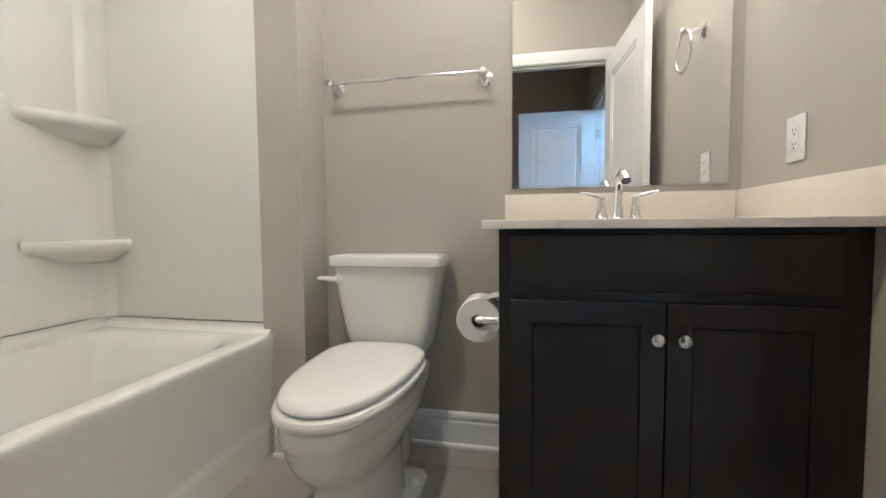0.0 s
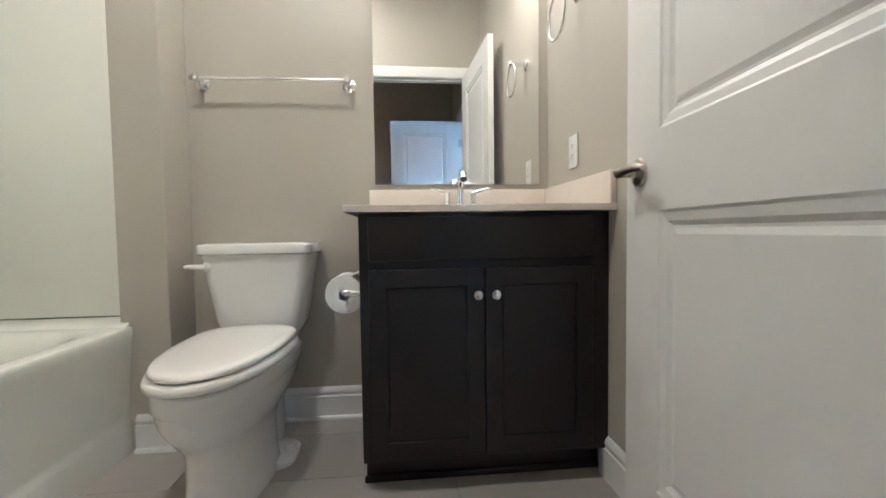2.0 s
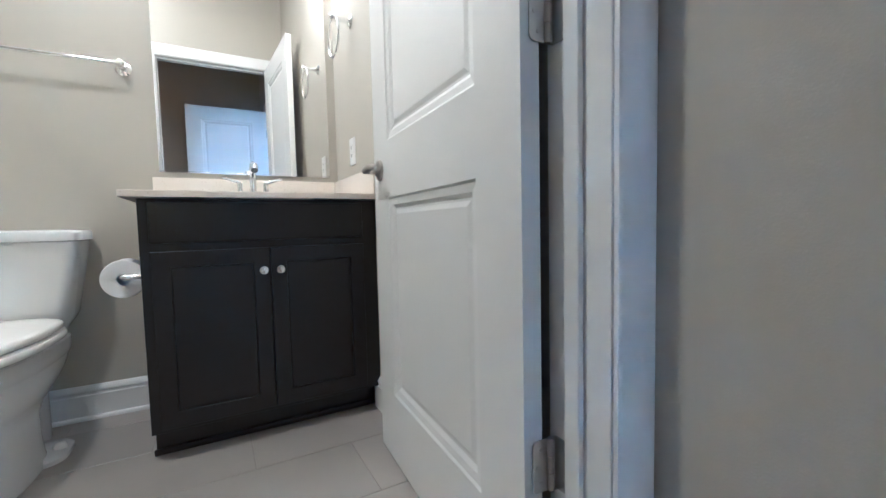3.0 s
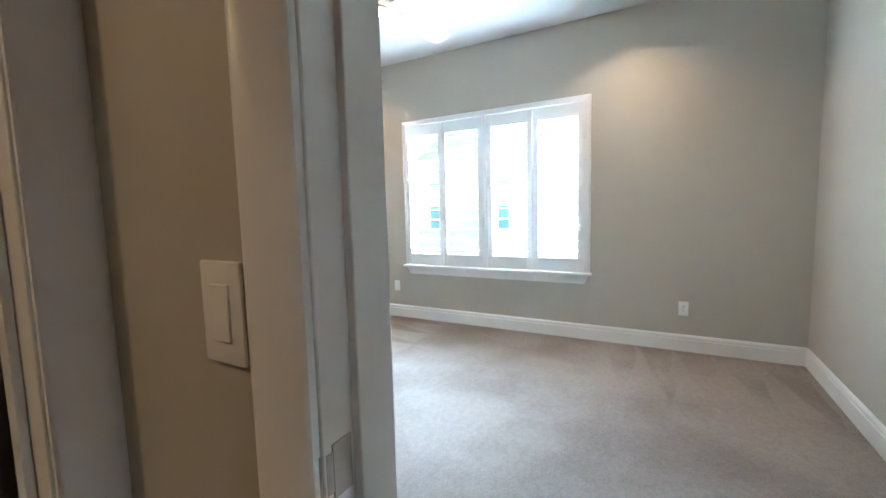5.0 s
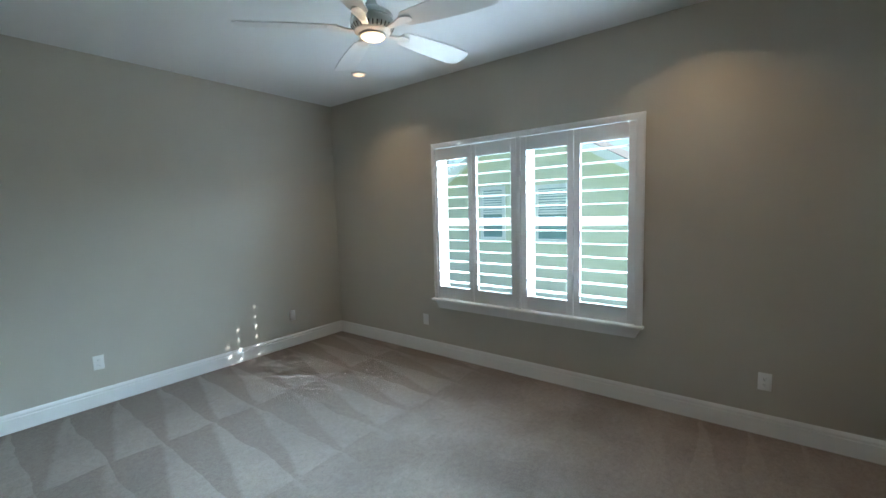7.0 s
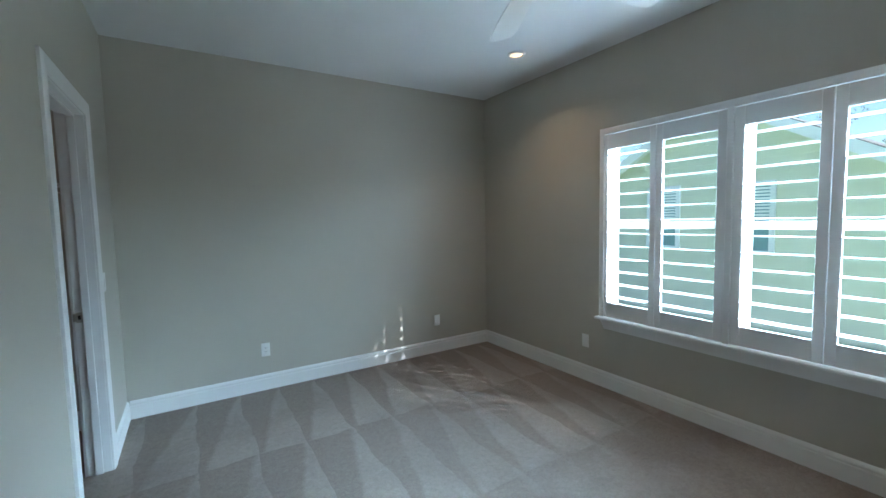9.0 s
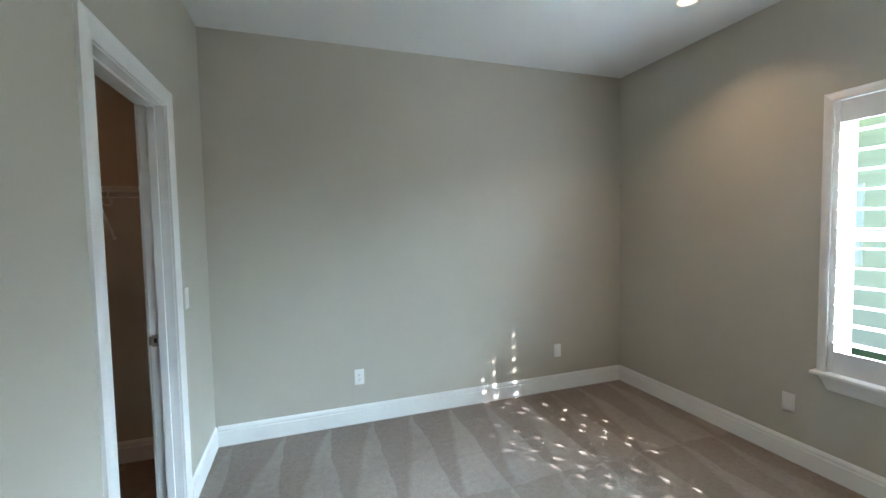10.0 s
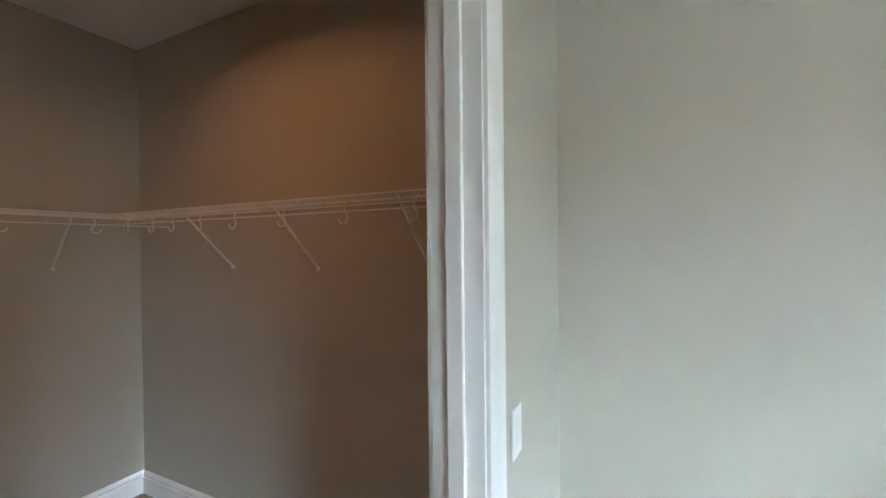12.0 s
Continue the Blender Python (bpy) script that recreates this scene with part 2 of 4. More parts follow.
def tube(bm, pts, r, seg=10):
    pts = [Vector(p) for p in pts]
    rings = []
    side = None
    for i, p in enumerate(pts):
        d = (pts[min(i + 1, len(pts) - 1)] - pts[max(i - 1, 0)]).normalized()
        if side is None:
            side = d.orthogonal().normalized()
        side = (side - d * side.dot(d)).normalized()
        up = d.cross(side)
        rr = r[i] if isinstance(r, (list, tuple)) else r
        rings.append([p + rr * (math.cos(2 * math.pi * k / seg) * side + math.sin(2 * math.pi * k / seg) * up) for k in range(seg)])
    return loft(bm, rings)


def finish(name, bm, material, smooth=False):
    bmesh.ops.recalc_face_normals(bm, faces=bm.faces)
    me = bpy.data.meshes.new(name)
    bm.to_mesh(me)
    bm.free()
    for m in material if isinstance(material, (list, tuple)) else (material,):
        me.materials.append(m)
    if smooth:
        me.polygons.foreach_set("use_smooth", [True] * len(me.polygons))
        me.set_sharp_from_angle(angle=radians(38))
    return me


def part(name, bm, material, parent, label="", smooth=True):
    """One mesh, built in the same space as its thing, as a part of it."""
    ob = new(name, finish(name, bm, material, smooth))
    ob.parent = parent
    if parent.data is None:
        ob.matrix_parent_inverse = Matrix.Translation(-Vector(parent["at"]))
    if label:
        ob["label"] = label
    return ob


def thing(name, at, label, category, group="", kind=""):
    e = new(name)
    e.empty_display_size = 0.05
    e.location = at
    e["at"] = tuple(float(a) for a in at)
    return tagged(e, label, category, group, kind)


def solid(name, bm, material, label, category, kind="structure", smooth=False, group=""):
    return tagged(new(name, finish(name, bm, material, smooth)), label, category, group, kind)


# ---- structure ----
H = 2.85
XW, XC = -0.115, 0.0            # wall between bedroom and hall / bath
BED_E, BED_N, BED_S = 3.465, 4.335, -0.805
BATH_N, BATH_S, HALL_N = 2.632, 0.965, 0.845
WEST = -2.64
HEAD = 2.115


def wall(name, axis, at, span, z0, z1, openings, label):
    """A wall across one axis, from at[0] to at[1], along span, with rectangular openings (s0, s1, z0, z1)."""
    bm = bmesh.new()

    def bx(s0, s1, a, b):
        if s1 - s0 < 1e-4 or b - a < 1e-4:
            return
        if axis == "x":
            add_box(bm, (at[0], s0, a), (at[1], s1, b))
        else:
            add_box(bm, (s0, at[0], a), (s1, at[1], b))
    s = span[0]
    for o in sorted(openings):
        bx(s, o[0], z0, z1)
        bx(o[0], o[1], z0, o[2])
        bx(o[0], o[1], o[3], z1)
        s = o[1]
    bx(s, span[1], z0, z1)
    return solid(name, bm, PAINT, label, "wall")


J = 0.02                         # jamb board
BD = (-0.372, 0.419)             # bedroom doorway along y
CD = (2.832, 3.572)              # closet doorway along y
TD = (-1.036, -0.200)            # bath doorway along x
WY, WZ = (0.775, 2.700), (0.625, 2.175)
wall("wall_mid", "x", (XW, XC), (-1.08, BED_N), 0, H, [(BD[0] - J, BD[1] + J, 0, HEAD + J), (CD[0] - J, CD[1] + J, 0, HEAD + J)], "greige painted wall with two cased doorways")
wall("wall_bath_south", "y", (HALL_N, BATH_S), (WEST, XW), 0, H, [(TD[0] - J, TD[1] + J, 0, HEAD + J)], "greige painted wall with the bathroom doorway")
wall("wall_bath_north", "y", (BATH_N, 2.752), (WEST, XW), 0, H, [], "greige painted bathroom wall behind toilet and mirror")
wall("wall_west", "x", (WEST - 0.11, WEST), (-1.08, 4.45), 0, H, [], "greige painted wall behind tub and closet")
wall("wall_north", "y", (BED_N, 4.45), (WEST, 3.60), 0, H, [], "greige painted wall of bedroom and closet")
wall("wall_east", "x", (BED_E, 3.60), (BED_S - 0.12, BED_N), 0, H, [(WY[0], WY[1], WZ[0], WZ[1])], "greige painted wall with the shuttered window")
wall("wall_south", "y", (BED_S - 0.12, BED_S), (XC, BED_E), 0, H, [], "greige painted bedroom wall")
wall("wall_hall_south", "y", (-1.08, -0.96), (WEST, XW), 0, H, [], "greige painted end wall of the hall")
solid("wall_tub_end", add_box(box_bm((WEST, 2.467, 0), (-1.852, BATH_N, H)), (-1.852, 2.437, 0), (-1.674, BATH_N, H), 0.004, 2), PAINT, "greige furred-out wall at the tub's end", "wall")
solid("ceiling", box_bm((WEST - 0.11, -1.08, H), (3.60, 4.45, H + 0.12)), CEIL, "flat white painted ceiling", "ceiling")
solid("roof_slab", box_bm((WEST - 0.3, -1.3, H + 0.13), (3.9, 4.7, H + 0.30)), SHINGLE, "dark roof above the rooms", "roof")
solid("carpet_floor", box_bm((XC - 0.06, BED_S, -0.10), (BED_E, BED_N, 0.0)), CARPET, "beige cut-pile carpet with vacuum tracks", "carpet")
solid("closet_floor", box_bm((WEST, 2.752, -0.10), (XC - 0.06, BED_N, 0.0)), CARPET, "beige carpet in the closet", "carpet")
solid("hall_floor", box_bm((WEST, -0.96, -0.10), (XC - 0.06, HALL_N + 0.06, 0.0)), CARPET, "beige carpet in the hall", "carpet")
bath_floor = solid("bath_floor", box_bm((WEST, HALL_N + 0.06, -0.10), (XC - 0.06, 2.752, -0.002)), GROUT, "grey porcelain tile floor with thin grout joints", "floor")

BASE = [(0, 0), (0.016, 0), (0.016, 0.100), (0.0105, 0.1035), (0.0105, 0.111), (0.0135, 0.115), (0.0135, 0.121), (0.010, 0.130), (0.004, 0.138), (0, 0.141)]


def baseboard(p0, p1, out, label="white painted moulded baseboard"):
    """Baseboard from p0 to p1 (x, y), standing out along out."""
    bm = bmesh.new()
    rings = [[(p[0] + o * out[0], p[1] + o * out[1], z) for o, z in BASE] for p in (p0, p1)]
    loft(bm, rings)
    return solid("baseboard", bm, TRIM, label, "baseboard", group="baseboards")


CW = 0.088
CASING = [(0.004, 0.0), (0.004, 0.010), (0.010, 0.013), (0.030, 0.014), (0.045, 0.0175), (0.072, 0.019), (0.080, 0.017), (CW, 0.012), (CW, 0.0)]


def casing(bm, f, u0, u1, top):
    """Three mitred casing legs round a doorway; f maps (u, z, proud) to a point."""
    path = [(u0, 0.0, -1, 0), (u0, top, -1, 1), (u1, top, 1, 1), (u1, 0.0, 1, 0)]
    for a, b in zip(path, path[1:]):
        loft(bm, [[f(p[0] + o * p[2], p[1] + o * p[3], h) for o, h in CASING] for p in (a, b)])


def doorway(n, axis, faces, u0, u1, stop_at, label):
    """Jamb boards, stops and casings of a doorway as one thing."""
    d = thing("doorway_%d" % n, ((faces[0] + faces[1]) / 2, u0, 0) if axis == "x" else (u0, (faces[0] + faces[1]) / 2, 0), label, "door frame", kind="structure")
    P = (lambda u, z, a: (a, u, z)) if axis == "x" else (lambda u, z, a: (u, a, z))
    lo, hi = faces

    def bx(u_0, u_1, z0, z1, a0, a1, bev=0.0015):
        p, q = P(u_0, z0, a0), P(u_1, z1, a1)
        return box_bm([min(i, j) for i, j in zip(p, q)], [max(i, j) for i, j in zip(p, q)], bev, 1)
    part("jamb", bx(u0 - J, u0, 0, HEAD, lo - 0.001, hi + 0.001), TRIM, d)
    part("jamb", bx(u1, u1 + J, 0, HEAD, lo - 0.001, hi + 0.001), TRIM, d)
    part("head_jamb", bx(u0 - J, u1 + J, HEAD, HEAD + J, lo - 0.001, hi + 0.001), TRIM, d)
    s0, s1 = stop_at
    part("stop", bx(u0, u0 + 0.012, 0, HEAD - 0.012, s0, s1), TRIM, d)
    part("stop", bx(u1 - 0.012, u1, 0, HEAD - 0.012, s0, s1), TRIM, d)
    part("stop", bx(u0, u1, HEAD - 0.012, HEAD, s0, s1), TRIM, d)
    bm = bmesh.new()
    casing(bm, lambda u, z, h: P(u, z, hi + h), u0, u1, HEAD)
    part("casing", bm, TRIM, d)
    bm = bmesh.new()
    casing(bm, lambda u, z, h: P(u, z, lo - h), u0, u1, HEAD)
    part("casing", bm, TRIM, d)
    return d


door_bed = doorway(1, "x", (XW, XC), BD[0], BD[1], (-0.072, -0.037), "white painted bedroom door frame with moulded casing")
door_clo = doorway(2, "x", (XW, XC), CD[0], CD[1], (-0.075, -0.040), "white painted closet door frame with moulded casing")
door_bath = doorway(3, "y", (HALL_N, BATH_S), TD[0], TD[1], (0.895, 0.926), "white painted bathroom door frame with moulded casing")


def strike(d, x, y, z, ny, lip):
    """Strike plate on a jamb that faces ny along y, with a curved lip to one side."""
    bm = bmesh.new()
    add_box(bm, (x - 0.014, y - 0.001 if ny > 0 else y - 0.002, z - 0.030), (x + 0.014, y + 0.002 if ny > 0 else y + 0.001, z + 0.030), 0.0008, 1)
    prof = [(0.0, 0.0), (0.008, 0.001), (0.014, 0.005), (0.017, 0.010)]
    rings = []
    for a, b in prof:
        rings.append([(x + lip * (0.014 + a), y + ny * (0.0015 - b), z - 0.022), (x + lip * (0.014 + a), y + ny * (0.0015 - b), z + 0.022),
                      (x + lip * (0.014 + a), y + ny * (-0.0005 - b), z + 0.022), (x + lip * (0.014 + a), y + ny * (-0.0005 - b), z - 0.022)])
    loft(bm, rings)
    s = part("strike_plate", bm, NICKEL, d, "brushed nickel strike plate")
    return s


strike(door_bed, -0.090, BD[1], 0.953, -1, -1)
strike(door_clo, -0.092, CD[1], 0.957, -1, -1)
part("latch_hole", box_bm((-0.097, CD[1] - 0.0028, 0.945), (-0.085, CD[1] - 0.0022, 0.969)), DARK, door_clo)

# baseboards
SHOE = [(0.0165, 0.0), (0.029, 0.0), (0.0285, 0.006), (0.026, 0.011), (0.0215, 0.015), (0.0165, 0.016)]
for sp0, sp1, so in (((-1.658, BATH_N), (-0.925, BATH_N), (0, -1)), ((-1.806, 2.437), (-1.658, 2.437), (0, -1))):
    bm = bmesh.new()
    loft(bm, [[(p[0] + o * so[0], p[1] + o * so[1], z) for o, z in SHOE] for p in (sp0, sp1)])
    solid("trim", bm, TRIM, "white painted shoe moulding at the tile floor", "shoe moulding", group="shoe mouldings")
baseboard((XC, BED_S), (XC, BD[0] - CW - 0.001), (1, 0))
baseboard((XC, BD[1] + CW + 0.001), (XC, CD[0] - CW - 0.001), (1, 0))
baseboard((XC, CD[1] + CW + 0.001), (XC, BED_N), (1, 0))
baseboard((XC + 0.016, BED_N), (BED_E - 0.016, BED_N), (0, -1))
baseboard((BED_E, BED_S), (BED_E, BED_N), (-1, 0))
baseboard((XC + 0.016, BED_S), (BED_E - 0.016, BED_S), (0, 1))
baseboard((WEST, 2.752), (WEST, BED_N), (1, 0))
baseboard((WEST + 0.016, BED_N), (XW, BED_N), (0, -1))
baseboard((-1.658, BATH_N), (-0.925, BATH_N), (0, -1))
baseboard((-1.674, 2.437), (-1.674, BATH_N), (1, 0))
baseboard((-1.806, 2.437), (-1.658, 2.437), (0, -1))
baseboard((XW, BATH_S), (XW, 2.10), (-1, 0))
baseboard((XW, BD[1] + CW + 0.001), (XW, HALL_N), (-1, 0))
baseboard((WEST, HALL_N), (TD[0] - CW - 0.001, HALL_N), (0, -1))
baseboard((WEST, -0.96), (XW, -0.96), (0, 1))

# ---- doors ----


def panel_leaf(bm, w, h, t, panels):
    """A door leaf in local x (0..w), y (0..t), z (0..h), with moulded sunk panels on both faces."""
    xs = [0, *sorted({v for p in panels for v in (p[0], p[1])}), w]
    zs = [0, *sorted({v for p in panels for v in (p[2], p[3])}), h]
    for y, sgn in ((0.0, 1), (t, -1)):
        for i in range(len(xs) - 1):
            for k in range(len(zs) - 1):
                cx, cz = (xs[i] + xs[i + 1]) / 2, (zs[k] + zs[k + 1]) / 2
                inside = [p for p in panels if p[0] < cx < p[1] and p[2] < cz < p[3]]
                if not inside:
                    bm.faces.new([bm.verts.new((a, y, b)) for a, b in ((xs[i], zs[k]), (xs[i + 1], zs[k]), (xs[i + 1], zs[k + 1]), (xs[i], zs[k + 1]))])
        for x0, x1, z0, z1 in panels:
            steps = [(0, 0), (0.006, 0.004), (0.024, 0.0065), (0.034, 0.0125), (0.040, 0.0125), (0.052, 0.009)]
            rings = [[(x0 + o, y + sgn * d, z0 + o), (x1 - o, y + sgn * d, z0 + o), (x1 - o, y + sgn * d, z1 - o), (x0 + o, y + sgn * d, z1 - o)] for o, d in steps]
            loft(bm, rings, cap0=False)
    for a, b in (((0, 0), (w, 0)), ((w, 0), (w, h)), ((w, h), (0, h)), ((0, h), (0, 0))):
        bm.faces.new([bm.verts.new(v) for v in ((a[0], 0, a[1]), (b[0], 0, b[1]), (b[0], t, b[1]), (a[0], t, a[1]))])
    bmesh.ops.remove_doubles(bm, verts=bm.verts, dist=1e-5)


def hinge_bm(bm, p, plates):
    """A butt hinge: knuckle at p, and a rounded leaf on each of two faces, given as (way from the pin, face normal, offset)."""
    out = []
    for k in range(5):
        a = math.pi / 2 * k / 4
        out.append((0.026 + 0.010 * math.sin(a), 0.036 + 0.010 * math.cos(a)))
    pts = [(0.0, 0.046), *out, *[(u, -z) for u, z in reversed(out)], (0.0, -0.046)]
    for way, nrm, o in plates:
        way, nrm, o = Vector(way), Vector(nrm), Vector(o)
        loft(bm, [[o + way * u + Vector((0, 0, z)) + nrm * d for u, z in pts] for d in (0.0, 0.0022)])
        for sz in (-0.030, 0.0, 0.030):
            q = nrm.to_track_quat("Z", "Y").to_matrix().to_4x4()
            q.translation = o + way * (0.018 if sz else 0.026) + Vector((0, 0, sz)) + nrm * 0.0022
            lathe(bm, [(0.0042, 0.0), (0.0036, 0.0008), (0, 0.0009)], q, 8)
    c = Vector(p)
    for k in range(3):
        z0 = -0.046 + k * 0.031
        lathe(bm, [(0, z0), (0.0055, z0), (0.0065, z0 + 0.001), (0.0065, z0 + 0.029), (0.0055, z0 + 0.030), (0, z0 + 0.030)], Matrix.Translation(c), 12)
    return bm


def lever(parent, at, nrm, along, label):
    """A round rose with a lever handle."""
    at, nrm, along = Vector(at), Vector(nrm), Vector(along)
    m = nrm.to_track_quat("Z", "Y").to_matrix().to_4x4()
    m.translation = at
    bm = bmesh.new()
    lathe(bm, [(0, 0), (0.034, 0), (0.034, 0.003), (0.031, 0.008), (0.020, 0.012), (0.013, 0.016), (0.0125, 0.045), (0, 0.045)], m, 28)
    r = part("rose", bm, NICKEL, parent, label)
    p0 = at + nrm * 0.047
    bm = bmesh.new()
    pts = [p0 - along * 0.012, p0 + along * 0.01, p0 + along * 0.040 + Vector((0, 0, 0.004)), p0 + along * 0.075 + Vector((0, 0, 0.001)), p0 + along * 0.104 + Vector((0, 0, -0.004))]
    tube(bm, pts, [0.012, 0.0135, 0.0105, 0.009, 0.0065], 12)
    part("lever", bm, NICKEL, r)


LH, LT = 2.095, 0.037
PAN = lambda w: [(0.145, w - 0.142, 0.222, 0.853), (0.145, w - 0.142, 1.028, LH - 0.14)]


def door_leaf(name, at, dirx, diry, w, label, handle_faces):
    """A leaf hinged at `at`, running along dirx with its thickness along diry."""
    d = thing(name, at, label, "door")
    bm = bmesh.new()
    panel_leaf(bm, w, LH, LT, PAN(w))
    m = Matrix(((dirx[0], diry[0], 0, at[0]), (dirx[1], diry[1], 0, at[1]), (0, 0, 1, 0.012), (0, 0, 0, 1)))
    bm.transform(m)
    leaf = part("leaf", bm, DOORP, d, smooth=False)
    for face in handle_faces:
        y = LT if face > 0 else 0.0
        p = m @ Vector((w - 0.063, y, 0.945))
        lever(d, p, Vector((diry[0], diry[1], 0)) * face, -Vector((dirx[0], dirx[1], 0)), "brushed nickel lever handle")
    bm = bmesh.new()
    q = [m @ Vector((w + 0.0005, a, b)) for a, b in ((0.006, 0.915), (0.029, 0.915), (0.029, 0.972), (0.006, 0.972))]
    bm.faces.new([bm.verts.new(v) for v in q])
    bmesh.ops.solidify(bm, geom=bm.faces[:], thickness=0.001)
    part("latch_plate", bm, NICKEL, d)
    return d


# bathroom door, open against the wall; hinges stand in the gap towards the hall
bath_door = door_leaf("open_door", (-0.266, 0.963, 0), (0.0625, 0.9980), (0.9980, -0.0625), 0.824, "white two-panel door standing open beside the vanity", (-1, 1))
for hz in (0.361, 1.113, 1.86):
    bm = hinge_bm(bmesh.new(), (-0.214, 0.956, hz), [((-1, 0, 0), (0, -1, 0), (-0.215, 0.960, hz)), ((1, 0, 0), (0, -1, 0), (-0.214, 0.9585, hz)), ((0, -1, 0), (-1, 0, 0), (-0.2005, 0.957, hz))])
    part("hinge", bm, STEEL, bath_door, "satin steel butt hinge")
bed_door = door_leaf("open_door", (-0.128, -0.340, 0), (-1, 0), (0, -1), 0.786, "white two-panel door swung open into the hall", (1, -1))
for hz in (0.361, 1.113, 1.86):
    bm = hinge_bm(bmesh.new(), (-0.122, -0.362, hz), [((0, -1, 0), (1, 0, 0), (-0.128, -0.341, hz)), ((1, 0, 0), (0, 1, 0), (-0.114, -0.372, hz))])
    part("hinge", bm, STEEL, bed_door, "satin steel butt hinge")

# ---- vanity ----
VX0, VX1, VF, VB = -0.915, XW, 2.065, BATH_N
van = thing("vanity_cabinet", ((VX0 + VX1) / 2, 2.35, 0), "dark espresso wood vanity with two shaker doors", "cabinet")
bm = bmesh.new()
add_box(bm, (VX0, VF, 0.10), (VX1 - 0.001, VB - 0.001, 0.882), 0.001, 1)
part("body", bm, ESPR, van, smooth=False)
part("toe_kick", box_bm((VX0 + 0.003, VF + 0.07, 0.0), (VX1 - 0.003, VB - 0.01, 0.10)), ESPR, van, smooth=False)
part("toe_moulding", box_bm((VX0 - 0.004, VF + 0.058, 0.0), (VX1 - 0.004, VF + 0.0695, 0.022), 0.004), ESPR, van)


def shaker(name, x0, x1, z0, z1, rail, panel_depth, parent):
    bm = bmesh.new()
    y = VF - 0.020
    steps = [(0.0, 0.020), (0.0, 0.0015), (0.0015, 0.0), (rail, 0.0), (rail + 0.0012, 0.0012), (rail + 0.0022, panel_depth), (rail + 0.0045, panel_depth), (rail + 0.0055, panel_depth - 0.002)]
    rings = [[(x0 + o, y + d, z0 + o), (x1 - o, y + d, z0 + o), (x1 - o, y + d, z1 - o), (x0 + o, y + d, z1 - o)] for o, d in steps]
    loft(bm, rings)
    return part(name, bm, ESPR, parent, smooth=False)


bm = bmesh.new()
add_box(bm, (-0.886, VF - 0.018, 0.735), (-0.178, VF, 0.870), 0.004, 2)
part("false_drawer_front", bm, ESPR, van)
d1 = shaker("door", -0.886, -0.5305, 0.118, 0.708, 0.052, 0.006, van)
d2 = shaker("door", -0.5265, -0.178, 0.118, 0.708, 0.052, 0.006, van)
for dd, kx in ((d1, -0.553), (d2, -0.497)):
    bm = bmesh.new()
    m = Matrix.Translation((kx, VF - 0.020, 0.628)) @ Euler((radians(90), 0, 0)).to_matrix().to_4x4()
    lathe(bm, [(0, 0), (0.007, 0), (0.006, 0.010), (0.009, 0.013), (0.0145, 0.016), (0.0158, 0.021), (0.0145, 0.026), (0.009, 0.029), (0, 0.030)], m, 24)
    part("knob", bm, CHROME, dd, "round polished chrome knob")

top = thing("countertop", ((VX0 + VX1) / 2, 2.32, 0.875), "cream speckled quartz vanity top with splashes", "countertop")
SKC, SKR = (-0.530, 2.300), (0.215, 0.160)
bm = bmesh.new()
nseg = 48
ring_o, ring_i = [], []
X0, X1, Y0, Y1 = -0.954, XW - 0.001, 2.012, VB - 0.001
for k in range(nseg):
    a = 2 * math.pi * k / nseg
    c, s = math.cos(a), math.sin(a)
    t = min((X1 - SKC[0]) / c if c > 1e-6 else ((X0 - SKC[0]) / c if c < -1e-6 else 9), (Y1 - SKC[1]) / s if s > 1e-6 else ((Y0 - SKC[1]) / s if s < -1e-6 else 9))
    ring_o.append((SKC[0] + c * t, SKC[1] + s * t))
    ring_i.append((SKC[0] + c * SKR[0], SKC[1] + s * SKR[1]))
for cx, cy in ((X0, Y0), (X1, Y0), (X1, Y1), (X0, Y1)):
    k = min(range(nseg), key=lambda i: (ring_o[i][0] - cx) ** 2 + (ring_o[i][1] - cy) ** 2)
    ring_o[k] = (cx, cy)
loft(bm, [[(x, y, 0.8845) for x, y in ring_o], [(x, y, 0.9035) for x, y in ring_o], [(x + (SKC[0] - x) * 0.004, y + (SKC[1] - y) * 0.004, 0.9055) for x, y in ring_o],
          [(x, y, 0.9055) for x, y in ring_i], [(x, y, 0.8845) for x, y in ring_i]], cap0=False, cap1=False)
part("slab", bm, QUARTZ, top, smooth=False)
part("back_splash", box_bm((-0.925, VB - 0.020, 0.906), (XW - 0.022, VB - 0.001, 1.010), 0.002), QUARTZ, top)
part("side_splash", box_bm((XW - 0.0215, Y0 + 0.004, 0.906), (XW - 0.001, VB - 0.001, 1.010), 0.002), QUARTZ, top)
sink = thing("sink_bowl", (SKC[0], SKC[1], 0.76), "white oval undermount sink under the vanity top", "sink")
bm = bmesh.new()
loft(bm, [[(SKC[0] + SKR[0] * f * math.cos(2 * math.pi * k / 40), SKC[1] + SKR[1] * f * math.sin(2 * math.pi * k / 40), z) for k in range(40)]
          for f, z in ((1.06, 0.8838), (1.0, 0.8838), (0.97, 0.84), (0.90, 0.80), (0.72, 0.77), (0.35, 0.758), (0.08, 0.755))], cap0=False)
part("bowl", bm, CHINA, sink)

